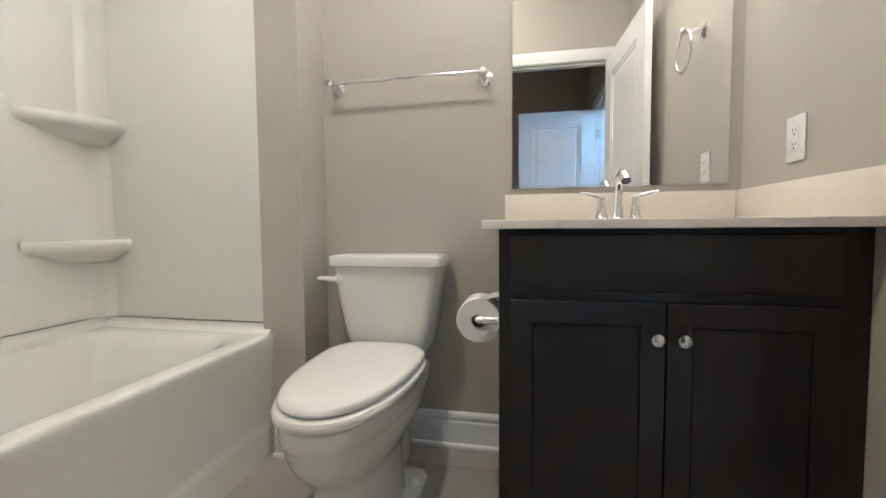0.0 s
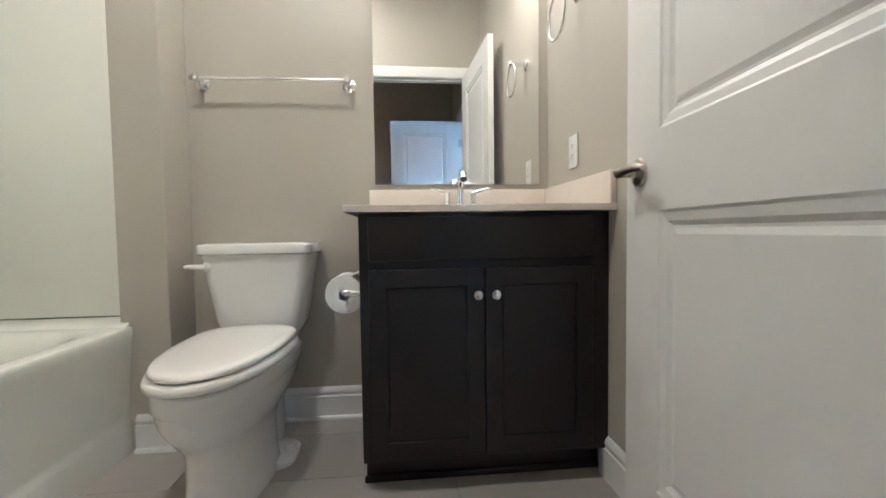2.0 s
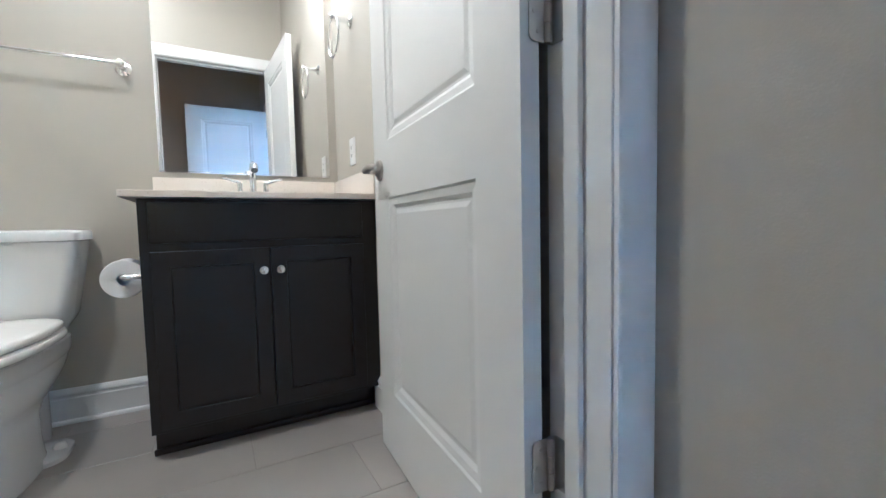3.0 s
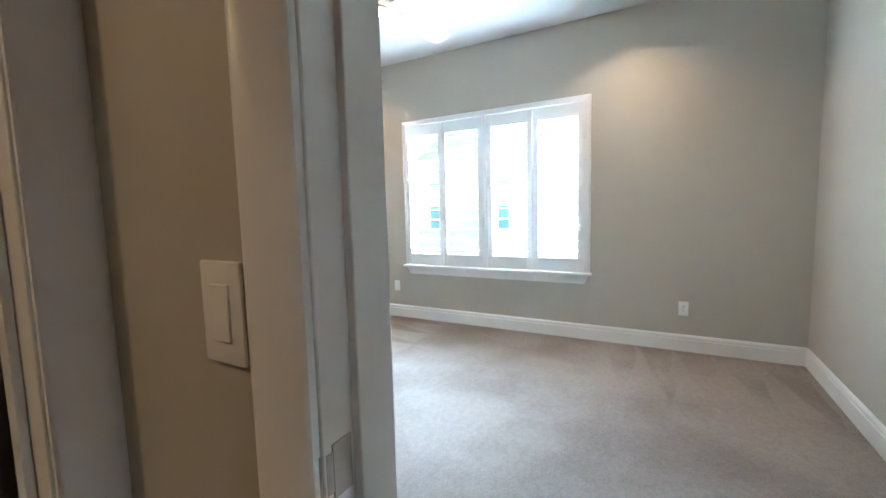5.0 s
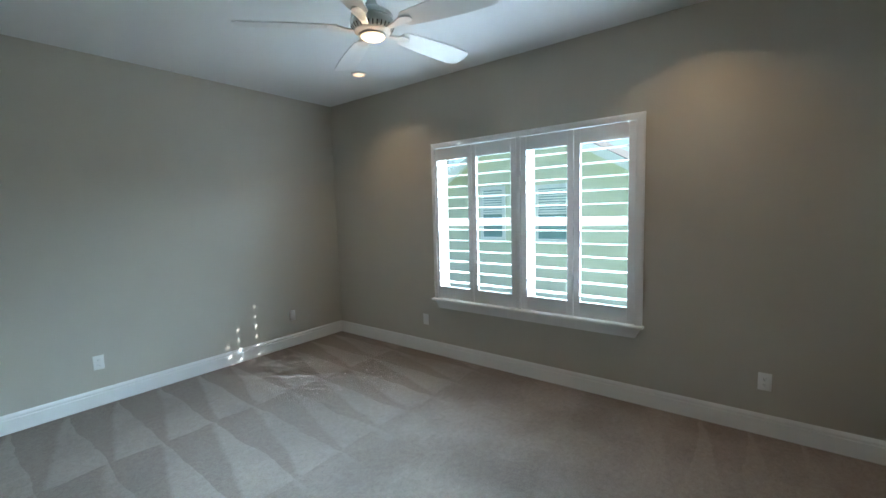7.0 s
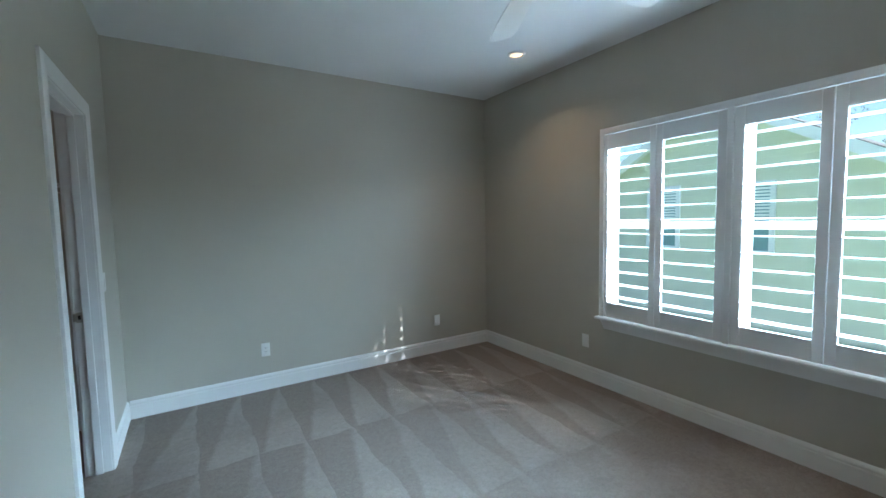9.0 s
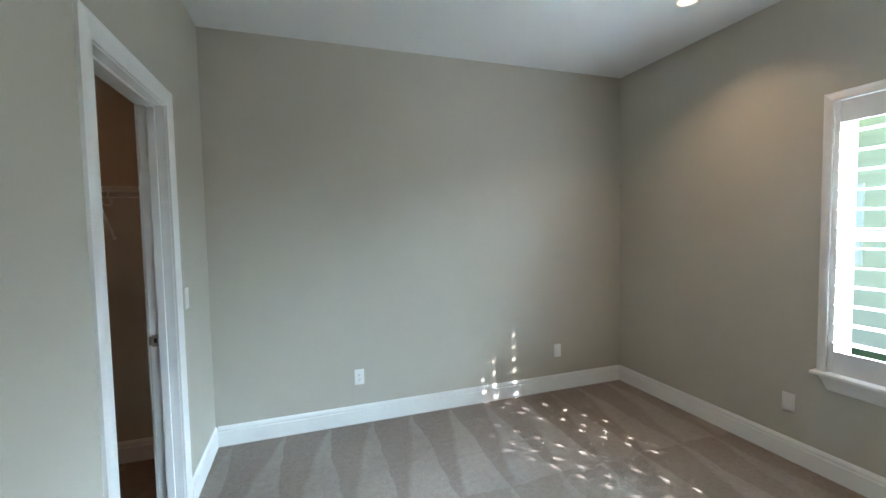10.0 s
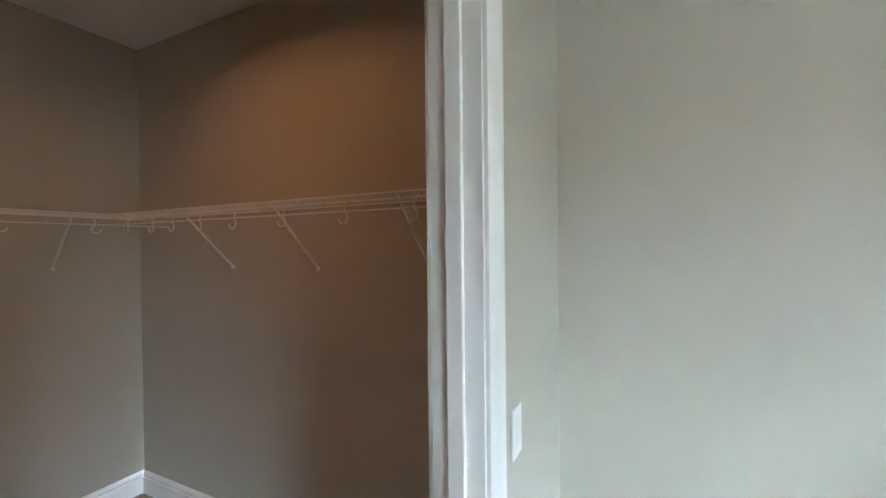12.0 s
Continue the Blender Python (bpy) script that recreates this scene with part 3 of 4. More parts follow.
# faucet
fx, fy, fz = -0.535, 2.535, 0.9055
fau = thing("faucet", (fx, fy, fz), "polished chrome widespread faucet with two lever handles", "faucet")
bm = bmesh.new()
lathe(bm, [(0, 0), (0.026, 0), (0.026, 0.006), (0.021, 0.010), (0.017, 0.030), (0.015, 0.075), (0.016, 0.105), (0, 0.106)], Matrix.Translation((fx, fy, fz)), 28)
part("spout_base", bm, CHROME, fau)
bm = bmesh.new()
tube(bm, [(fx, fy, fz + 0.09), (fx, fy - 0.004, fz + 0.125), (fx, fy - 0.025, fz + 0.150), (fx, fy - 0.060, fz + 0.158), (fx, fy - 0.095, fz + 0.146), (fx, fy - 0.112, fz + 0.126)], [0.014, 0.014, 0.0145, 0.0155, 0.0165, 0.015], 18)
part("spout", bm, CHROME, fau)
bm = bmesh.new()
tube(bm, [(fx, fy + 0.024, fz), (fx, fy + 0.024, fz + 0.075)], 0.003, 10)
lathe(bm, [(0, 0.070), (0.006, 0.072), (0.007, 0.080), (0, 0.087)], Matrix.Translation((fx, fy + 0.024, fz)), 14)
part("lift_rod", bm, CHROME, fau)
for sx in (-1, 1):
    hx = fx + sx * 0.055
    bm = bmesh.new()
    lathe(bm, [(0, 0), (0.028, 0), (0.028, 0.006), (0.022, 0.012), (0.014, 0.040), (0.0115, 0.060), (0.013, 0.070), (0.012, 0.080), (0, 0.083)], Matrix.Translation((hx, fy, fz)), 24)
    h = part("handle_base", bm, CHROME, fau)
    bm = bmesh.new()
    tube(bm, [(hx - sx * 0.008, fy, fz + 0.078), (hx + sx * 0.02, fy - 0.002, fz + 0.086), (hx + sx * 0.05, fy - 0.008, fz + 0.095), (hx + sx * 0.072, fy - 0.012, fz + 0.099)], [0.008, 0.0085, 0.007, 0.0045], 12)
    part("lever", bm, CHROME, h)

# mirror
mir = thing("wall_mirror", (-0.527, VB, 1.04), "frameless polished wall mirror above the vanity", "mirror")
part("glass", box_bm((-0.900, VB - 0.007, 1.040), (-0.156, VB - 0.001, 2.02), 0.0015, 1), MIRROR, mir, smooth=False)
part("bottom_channel", box_bm((-0.900, VB - 0.010, 1.034), (-0.156, VB - 0.001, 1.0395)), CHROME, mir, smooth=False)

# ---- toilet ----
TX = -1.352
toi = thing("toilet", (TX, 2.25, 0), "white two-piece china toilet with closed elongated seat", "toilet")


def oval(cx, y0, y1, hw, z, n=40, sq=2.3, back=None):
    """An elongated ring, round in front (towards -y) and flatter at the back."""
    cy = y1 - hw * 0.95 if back is None else back
    pts = []
    for k in range(n):
        a = 2 * math.pi * k / n
        c, s = math.cos(a), math.sin(a)
        e = 2.0 / (sq if s > 0 else 2.3)
        px = hw * math.copysign(abs(c) ** e, c)
        py = (y1 - cy) * abs(s) ** e if s > 0 else -(cy - y0) * abs(s) ** e
        pts.append((cx + px, cy + py, z))
    return pts


bm = bmesh.new()
loft(bm, [oval(TX, z0, z1, hw, z, sq=q) for z0, z1, hw, z, q in (
    (1.963, 2.370, 0.119, 0.0000, 3), (1.959, 2.370, 0.120, 0.0100, 3), (1.969, 2.360, 0.115, 0.0280, 3), (1.975, 2.350, 0.110, 0.1000, 3), (1.973, 2.350, 0.109, 0.1751, 3),
    (1.959, 2.370, 0.116, 0.2112, 2.8), (1.933, 2.400, 0.132, 0.2390, 2.7), (1.901, 2.440, 0.152, 0.2760, 2.6), (1.879, 2.480, 0.166, 0.3141, 2.6), (1.869, 2.500, 0.173, 0.3481, 2.6),
    (1.866, 2.510, 0.175, 0.3553, 2.6), (1.860, 2.510, 0.179, 0.3626, 2.6), (1.858, 2.510, 0.181, 0.3832, 2.6), (1.858, 2.510, 0.181, 0.4079, 2.6), (1.866, 2.500, 0.174, 0.4161, 2.6))])
part("bowl", bm, CHINA, toi)
bm = bmesh.new()
loft(bm, [oval(TX, 2.30, 2.56, 0.070, 0.0, sq=3), oval(TX, 2.30, 2.56, 0.070, 0.20, sq=3), oval(TX, 2.28, 2.58, 0.085, 0.34, sq=3), oval(TX, 2.28, 2.60, 0.13, 0.40, sq=3)])
part("trapway", bm, CHINA, toi)
bm = bmesh.new()
loft(bm, [oval(TX, z0, z1, hw, z, sq=2.7) for z0, z1, hw, z in ((1.857, 2.440, 0.179, 0.4166), (1.849, 2.445, 0.186, 0.4213), (1.847, 2.446, 0.188, 0.4274), (1.848, 2.446, 0.187, 0.4367), (1.853, 2.443, 0.182, 0.4429), (1.863, 2.440, 0.174, 0.4444))])
part("seat", bm, SEATM, toi, "glossy white plastic seat")
bm = bmesh.new()
loft(bm, [oval(TX, z0, z1, hw, z, sq=2.7) for z0, z1, hw, z in ((1.878, 2.438, 0.168, 0.4475), (1.868, 2.445, 0.176, 0.4511), (1.866, 2.447, 0.178, 0.4573), (1.869, 2.446, 0.176, 0.4645), (1.877, 2.440, 0.169, 0.4697), (1.896, 2.430, 0.150, 0.4733), (1.941, 2.400, 0.105, 0.4759), (2.021, 2.360, 0.050, 0.4769))])
part("lid", bm, SEATM, toi, "closed glossy white lid")
for sx in (-0.075, 0.075):
    bm = bmesh.new()
    lathe(bm, [(0, 0.414), (0.017, 0.414), (0.017, 0.443), (0.012, 0.449), (0, 0.450)], Matrix.Translation((TX + sx, 2.475, 0)), 16)
    part("seat_hinge", bm, SEATM, toi)


def rrect(x0, x1, y0, y1, r, z, n=6):
    pts = []
    for cx, cy, a0 in ((x1 - r, y0 + r, -90), (x1 - r, y1 - r, 0), (x0 + r, y1 - r, 90), (x0 + r, y0 + r, 180)):
        for k in range(n):
            a = radians(a0 + 90 * k / (n - 1))
            pts.append((cx + r * math.cos(a), cy + r * math.sin(a), z))
    return pts


bm = bmesh.new()
loft(bm, [rrect(TX - 0.133, TX + 0.133, 2.48, 2.60, 0.05, 0.405), rrect(TX - 0.143, TX + 0.143, 2.47, 2.605, 0.05, 0.425), rrect(TX - 0.160, TX + 0.160, 2.455, 2.612, 0.052, 0.448), rrect(TX - 0.169, TX + 0.169, 2.448, 2.614, 0.05, 0.47),
          rrect(TX - 0.193, TX + 0.193, 2.432, 2.618, 0.045, 0.62), rrect(TX - 0.208, TX + 0.208, 2.424, 2.620, 0.042, 0.735), rrect(TX - 0.209, TX + 0.209, 2.422, 2.620, 0.042, 0.745)])
part("tank", bm, CHINA, toi)
bm = bmesh.new()
loft(bm, [rrect(TX - 0.211, TX + 0.211, 2.420, 2.622, 0.04, 0.7455), rrect(TX - 0.219, TX + 0.219, 2.410, 2.624, 0.042, 0.750), rrect(TX - 0.220, TX + 0.220, 2.409, 2.624, 0.042, 0.778), rrect(TX - 0.215, TX + 0.215, 2.414, 2.622, 0.04, 0.786), rrect(TX - 0.195, TX + 0.195, 2.43, 2.61, 0.035, 0.790)])
part("tank_lid", bm, CHINA, toi)
bm = bmesh.new()
m = Matrix.Translation((TX - 0.176, 2.428, 0.700)) @ Euler((radians(90), 0, 0)).to_matrix().to_4x4()
lathe(bm, [(0, 0), (0.018, 0), (0.018, 0.004), (0.012, 0.010), (0, 0.012)], m, 20)
tube(bm, [(TX - 0.172, 2.410, 0.701), (TX - 0.19, 2.406, 0.702), (TX - 0.225, 2.404, 0.704), (TX - 0.245, 2.406, 0.704)], [0.010, 0.011, 0.009, 0.006], 12)
part("flush_lever", bm, CHINA, toi, "white flush lever")
for sx in (-1, 1):
    bm = bmesh.new()
    lathe(bm, [(0.022, 0.012), (0.020, 0.030), (0.014, 0.040), (0, 0.043)], Matrix.Translation((TX + sx * 0.140, 2.33, 0)), 18)
    part("bolt_cap", bm, SEATM, toi)
bm = bmesh.new()
loft(bm, [rrect(TX - 0.168, TX + 0.168, 2.235, 2.43, 0.06, 0.0), rrect(TX - 0.168, TX + 0.168, 2.235, 2.43, 0.06, 0.014), rrect(TX - 0.155, TX + 0.155, 2.25, 2.415, 0.05, 0.024)])
part("foot_flange", bm, CHINA, toi)

# toilet paper on the vanity's side
tp = thing("toilet_paper_holder", (-0.935, 2.26, 0.63), "chrome toilet paper holder on the vanity's side", "paper holder")
for yy in (2.20, 2.345):
    m = Matrix.Translation((VX0, yy, 0.620)) @ Euler((0, radians(-90), 0)).to_matrix().to_4x4()
    bm = bmesh.new()
    lathe(bm, [(0, 0), (0.024, 0), (0.024, 0.004), (0.014, 0.010), (0.010, 0.022), (0.011, 0.050), (0.013, 0.062), (0.010, 0.072), (0, 0.074)], m, 22)
    part("post", bm, CHROME, tp)
bm = bmesh.new()
tube(bm, [(-0.985, 2.20, 0.620), (-0.985, 2.345, 0.620)], 0.008, 12)
part("roller", bm, CHROME, tp)
roll = thing("toilet_paper_roll", (-0.985, 2.272, 0.60), "full white toilet paper roll on the holder", "toilet paper")
m = Matrix.Translation((-0.985, 2.220, 0.612)) @ Euler((radians(-90), 0, 0)).to_matrix().to_4x4()
bm = bmesh.new()
lathe(bm, [(0.0205, 0), (0.064, 0.0), (0.066, 0.003), (0.066, 0.100), (0.064, 0.103), (0.0205, 0.103), (0.0205, 0.0)], m, 44)
part("paper", bm, PAPER, roll)
bm = bmesh.new()
lathe(bm, [(0.020, 0.001), (0.020, 0.102), (0.0185, 0.102), (0.0185, 0.001), (0.020, 0.001)], m, 28)
part("core", bm, CARD, roll)
bm = bmesh.new()
flap = [(-0.985 + 0.0662 * math.cos(radians(a)), 0.612 + 0.0662 * math.sin(radians(a))) for a in (130, 115, 100, 85, 70)] + [(-0.945, 0.681), (-0.926, 0.683)]
loft(bm, [[(x, 2.224, z), (x, 2.320, z), (x, 2.320, z + 0.0012), (x, 2.224, z + 0.0012)] for x, z in flap])
part("loose_sheet", bm, PAPER, roll)

# towel bar, towel ring
bar = thing("towel_bar", (-1.30, BATH_N, 1.44), "chrome towel bar on round posts", "towel bar")
for xx in (-1.606, -1.002):
    m = Matrix.Translation((xx, BATH_N - 0.001, 1.460)) @ Euler((radians(90), 0, 0)).to_matrix().to_4x4()
    bm = bmesh.new()
    lathe(bm, [(0, 0), (0.030, 0), (0.030, 0.004), (0.024, 0.010), (0.013, 0.016), (0.010, 0.030), (0.011, 0.055), (0.016, 0.062), (0.017, 0.074), (0.012, 0.084), (0, 0.086)], m, 26)
    part("post", bm, CHROME, bar)
bm = bmesh.new()
tube(bm, [(-1.628, 2.562, 1.460), (-0.985, 2.562, 1.460)], 0.0078, 14)
part("bar", bm, CHROME, bar)
ring = thing("towel_ring", (XW, 2.30, 1.60), "chrome towel ring hanging on a wall post", "towel ring")
RY, RZ = 2.300, 1.700
m = Matrix.Translation((XW - 0.001, RY, RZ)) @ Euler((0, radians(-90), 0)).to_matrix().to_4x4()
bm = bmesh.new()
lathe(bm, [(0, 0), (0.030, 0), (0.030, 0.004), (0.024, 0.010), (0.013, 0.016), (0.010, 0.050), (0.011, 0.070), (0.016, 0.076), (0.017, 0.088), (0.012, 0.096), (0, 0.098)], m, 26)
part("post", bm, CHROME, ring)
bm = bmesh.new()
tube(bm, [(-0.198, RY + 0.083 * math.sin(a) * 1.0, RZ - 0.083 + 0.083 * math.cos(a)) for a in [2 * math.pi * k / 40 for k in range(41)]], 0.0058, 12)
part("ring", bm, CHROME, ring)

# ---- tub and surround ----
tub = thing("bathtub", (-2.24, 1.72, 0), "glossy white acrylic alcove bathtub with plain apron", "bathtub")
TX0, TX1, TY0, TY1, TZ = WEST + 0.004, -1.808, BATH_S + 0.004, 2.452, 0.483
bm = bmesh.new()
out = lambda z, d=0.0: rrect(TX0, TX1 - d, TY0, TY1, 0.012, z, 9)
inn = lambda f, z: rrect(TX0 + 0.060 + f, TX1 - 0.080 - f * 0.7, TY0 + 0.09 + f * 1.5, TY1 - 0.105 - f * 2.2, 0.15, z, 9)
top_edge = [(x, y, TZ) for x, y, _ in rrect(TX0 + 0.004, TX1 - 0.016, TY0 + 0.004, TY1 - 0.004, 0.012, 0, 9)]
loft(bm, [out(0, 0.018), out(0.112, 0.017), out(0.122, 0.019), out(0.136, 0.024), out(0.150, 0.025), out(0.40, 0.006), out(0.445, 0.002), out(TZ - 0.016, 0.0), out(TZ - 0.009, 0.0015), out(TZ - 0.004, 0.005), out(TZ - 0.001, 0.010), top_edge,
          inn(-0.030, TZ), inn(-0.014, TZ - 0.002), inn(-0.002, TZ - 0.008), inn(0.008, TZ - 0.020), inn(0.018, TZ - 0.05), inn(0.040, 0.30), inn(0.058, 0.20), inn(0.078, 0.145), inn(0.105, 0.115), inn(0.15, 0.10)], cap0=True)
part("shell", bm, ACRYL, tub)
COVE = [(0.0, -0.004), (0.052, -0.004), (0.040, 0.0015), (0.026, 0.006), (0.014, 0.015), (0.009, 0.027), (0.008, 0.034), (0.0, 0.034)]
bm = bmesh.new()
loft(bm, [[(TX0 + 0.012 + o, y, TZ + h) for o, h in COVE] for y in (TY0, TY1)])
part("rear_ledge", bm, ACRYL, tub)
bm = bmesh.new()
loft(bm, [[(x, TY1 - 0.002 - o * 0.8, TZ + h) for o, h in COVE] for x in (TX0 + 0.01, TX1 - 0.012)])
part("end_ledge", bm, ACRYL, tub)
sur = thing("tub_surround", (WEST, 1.72, 0.51), "glossy white acrylic tub surround with moulded shelves", "shower wall")
SZ0, SZ1 = 0.5205, 2.10
part("end_panel", box_bm((WEST + 0.006, 2.444, SZ0), (-1.852, 2.466, SZ1), 0.006, 2), ACRYL, sur)
part("back_panel", box_bm((WEST + 0.001, BATH_S + 0.002, SZ0), (WEST + 0.026, 2.444, SZ1), 0.006, 2), ACRYL, sur)
part("foot_panel", box_bm((WEST + 0.026, BATH_S + 0.001, SZ0), (-1.852, BATH_S + 0.022, SZ1), 0.006, 2), ACRYL, sur)
bm = bmesh.new()
cr = [(WEST + 0.026, 2.444)] + [(WEST + 0.026 + 0.07 * (1 - math.cos(radians(a))), 2.444 - 0.07 * (1 - math.sin(radians(a)))) for a in range(0, 91, 10)]
loft(bm, [[(x, y, z) for x, y in cr] for z in (SZ0, SZ1 - 0.01)])
part("corner_cove", bm, ACRYL, sur)
for i, (sz, dip) in enumerate(((1.330, 0.03), (0.850, 0.0))):
    # a corner ledge with a soft rolled front edge
    ax, ay = WEST + 0.026, 2.444
    n = 14
    front = []
    for k in range(n + 1):
        t = k / n
        px = ax + 0.005 + 0.150 * t
        py = ay - 0.285 * (1 - t) ** 1.0 - 0.002
        bow = 0.014 * math.sin(math.pi * t)
        front.append((px + bow * 0.9, py - bow * 0.35))
    bm = bmesh.new()
    def ringz(off, z):
        pts = [(ax - 0.004, ay + 0.004)] + [(p[0] + off * 0.8, p[1] - off * 0.5) for p in front]
        return [(x, y, z) for x, y in pts]
    loft(bm, [ringz(-0.14, sz - 0.105), ringz(-0.085, sz - 0.085), ringz(-0.045, sz - 0.062), ringz(-0.014, sz - 0.048), ringz(0.0, sz - 0.036), ringz(0.006, sz - 0.022), ringz(0.003, sz - 0.009), ringz(-0.006, sz - 0.001), ringz(-0.018, sz), ringz(-0.032, sz - 0.004)])
    part("shelf", bm, ACRYL, sur, "moulded corner shelf")

# ---- electrical plates ----


def plate_thing(at, rz, kind, label, w=0.072, h=0.118):
    """A wall plate built facing -y at the origin, then posed on its wall."""
    d = thing({"outlet": "wall_outlet", "blank": "blank_wall_plate"}.get(kind, "light_switch"), (0, 0, 0), label, {"outlet": "outlet", "blank": "wall plate"}.get(kind, "switch"), group="wall plates")
    part("plate", box_bm((-w / 2, -0.006, -h / 2), (w / 2, -0.0005, h / 2), 0.0025, 2), PLATE, d)
    if kind == "outlet":
        part("insert", box_bm((-0.0165, -0.0078, -0.0335), (0.0165, -0.0055, 0.0335), 0.0015, 1), PLATE, d)
        for z in (-0.019, 0.019):
            bm = bmesh.new()
            for x, hh in ((-0.0065, 0.009), (0.0065, 0.0075)):
                add_box(bm, (x - 0.0011, -0.0083, z - hh / 2 + 0.003), (x + 0.0011, -0.0077, z + hh / 2 + 0.003))
            add_box(bm, (-0.0022, -0.0083, z - 0.010), (0.0022, -0.0077, z - 0.0055))
            part("slots", bm, DARK, d)
    elif kind == "rocker":
        part("rocker", box_bm((-0.0165, -0.0085, -0.0335), (0.0165, -0.0055, 0.0335), 0.002, 1), PLATE, d)
    d.matrix_basis = pose(*at, 0, 0, rz)
    return d


plate_thing((XW, 2.338, 1.127), -90, "outlet", "white receptacle in its plate above the splash", 0.080, 0.125)
plate_thing((0.993, BED_N, 0.360), 0, "outlet", "white duplex outlet above the bedroom baseboard")
plate_thing((2.767, BED_N, 0.361), 0, "blank", "white blank plate above the bedroom baseboard")
plate_thing((BED_E, -0.003, 0.360), -90, "outlet", "white duplex outlet above the bedroom baseboard")
plate_thing((BED_E, 2.882, 0.363), -90, "blank", "white blank plate beside the shuttered window")
plate_thing((XC, 3.775, 1.130), 90, "rocker", "white rocker switch beside the closet doorway")
plate_thing((XW, 0.560, 1.110), -90, "rocker", "white rocker switch beside the bedroom doorway")

# ---- window and shutters ----
win = thing("window_1", (BED_E, 1.74, 0.6), "white shutter frame with stool and apron round the window", "window", kind="structure")
FR = [(0.0, 0.0), (0.0, 0.030), (-0.012, 0.032), (-0.030, 0.026), (-0.046, 0.022), (-0.052, 0.016), (-0.052, 0.0)]
y0, y1, z0, z1 = 0.787, 2.682, 0.622, 2.150
bm = bmesh.new()
path = [(y0, z0, -1, 0), (y0, z1, -1, 1), (y1, z1, 1, 1), (y1, z0, 1, 0)]
for a, b in zip(path, path[1:]):
    loft(bm, [[(BED_E - h, p[0] - o * p[2], p[1] - o * p[3]) for o, h in FR] for p in (a, b)])
part("window_frame", bm, SHUT, win)
bm = bmesh.new()
add_box(bm, (BED_E - 0.062, 0.722, 0.600), (BED_E + 0.02, 2.748, 0.621), 0.005, 3)
part("window_sill", bm, SHUT, win)
bm = bmesh.new()
ap = [(0.0, 0.515), (0.010, 0.516), (0.013, 0.530), (0.014, 0.570), (0.020, 0.582), (0.022, 0.596), (0.0, 0.596)]
rings = []
for yy, sg in ((0.745, 1), (2.725, -1)):
    rings.append([(BED_E - o, yy + sg * max(0, (0.596 - z)) * 0.5, z) for o, z in ap])
loft(bm, rings)
part("apron", bm, SHUT, win)
# lining of the reveal, sashes and glass of the two double-hung units
bm = bmesh.new()
for a, b in (((BED_E - 0.001, WY[0], WZ[0]), (3.600, WY[0] + 0.015, WZ[1])), ((BED_E - 0.001, WY[1] - 0.015, WZ[0]), (3.600, WY[1], WZ[1])), ((BED_E - 0.001, WY[0], WZ[1] - 0.015), (3.600, WY[1], WZ[1])), ((BED_E + 0.02, WY[0], WZ[0]), (3.600, WY[1], WZ[0] + 0.012))):
    add_box(bm, a, b)
part("reveal_lining", bm, VINYL, win, smooth=False)
part("mullion", box_bm((3.535, 1.705, 0.637), (3.605, 1.785, 2.16), 0.004, 1), VINYL, win)
for ya, yb in ((0.79, 1.705), (1.785, 2.685)):
    bm = bmesh.new()
    for (a, b) in (((3.548, ya, 0.637), (3.600, ya + 0.035, 2.16)), ((3.548, yb - 0.035, 0.637), (3.600, yb, 2.16)), ((3.549, ya, 2.12), (3.599, yb, 2.16)), ((3.549, ya, 0.637), (3.599, yb, 0.69)), ((3.545, ya, 1.375), (3.597, yb, 1.425))):
        add_box(bm, a, b, 0.003, 1)
    part("sash", bm, VINYL, win)
    part("sash_lock", box_bm((3.530, (ya + yb) / 2 - 0.03, 1.42), (3.552, (ya + yb) / 2 + 0.03, 1.436), 0.005), VINYL, win)
    for za, zb, xx in ((0.69, 1.38, 3.565), (1.42, 2.12, 3.585)):
        g = part("pane", box_bm((xx, ya + 0.03, za), (xx + 0.004, yb - 0.03, zb)), GLASS, win, smooth=False)
        g.visible_shadow = False

part("centre_post", box_bm((BED_E - 0.030, 1.730, 0.622), (BED_E + 0.012, 1.768, 2.150), 0.003, 1), SHUT, win)

ANG, LD, NL = radians(0.5), 0.0893, 12
SX0, SX1 = BED_E - 0.024, BED_E + 0.004


def louver_mesh(length):
    """An elliptical blade along y, its ends clipped on the room side."""
    bm = bmesh.new()
    n = 14
    cut = 0.0088
    rings = []
    for yy, k in ((-length / 2, 1.0), (-length / 2 + cut, 0.0), (length / 2 - cut, 0.0), (length / 2, 1.0)):
        r = []
        for i in range(n):
            a = 2 * math.pi * i / n
            u, w = LD / 2 * math.cos(a), 0.0052 * math.sin(a)
            u = max(u, -LD / 2 + cut * k)
            r.append((u, yy, w))
        rings.append(r)
    loft(bm, rings)
    bm.transform(Euler((0, ANG, 0)).to_matrix().to_4x4())
    return finish("louver", bm, SHUT, True)


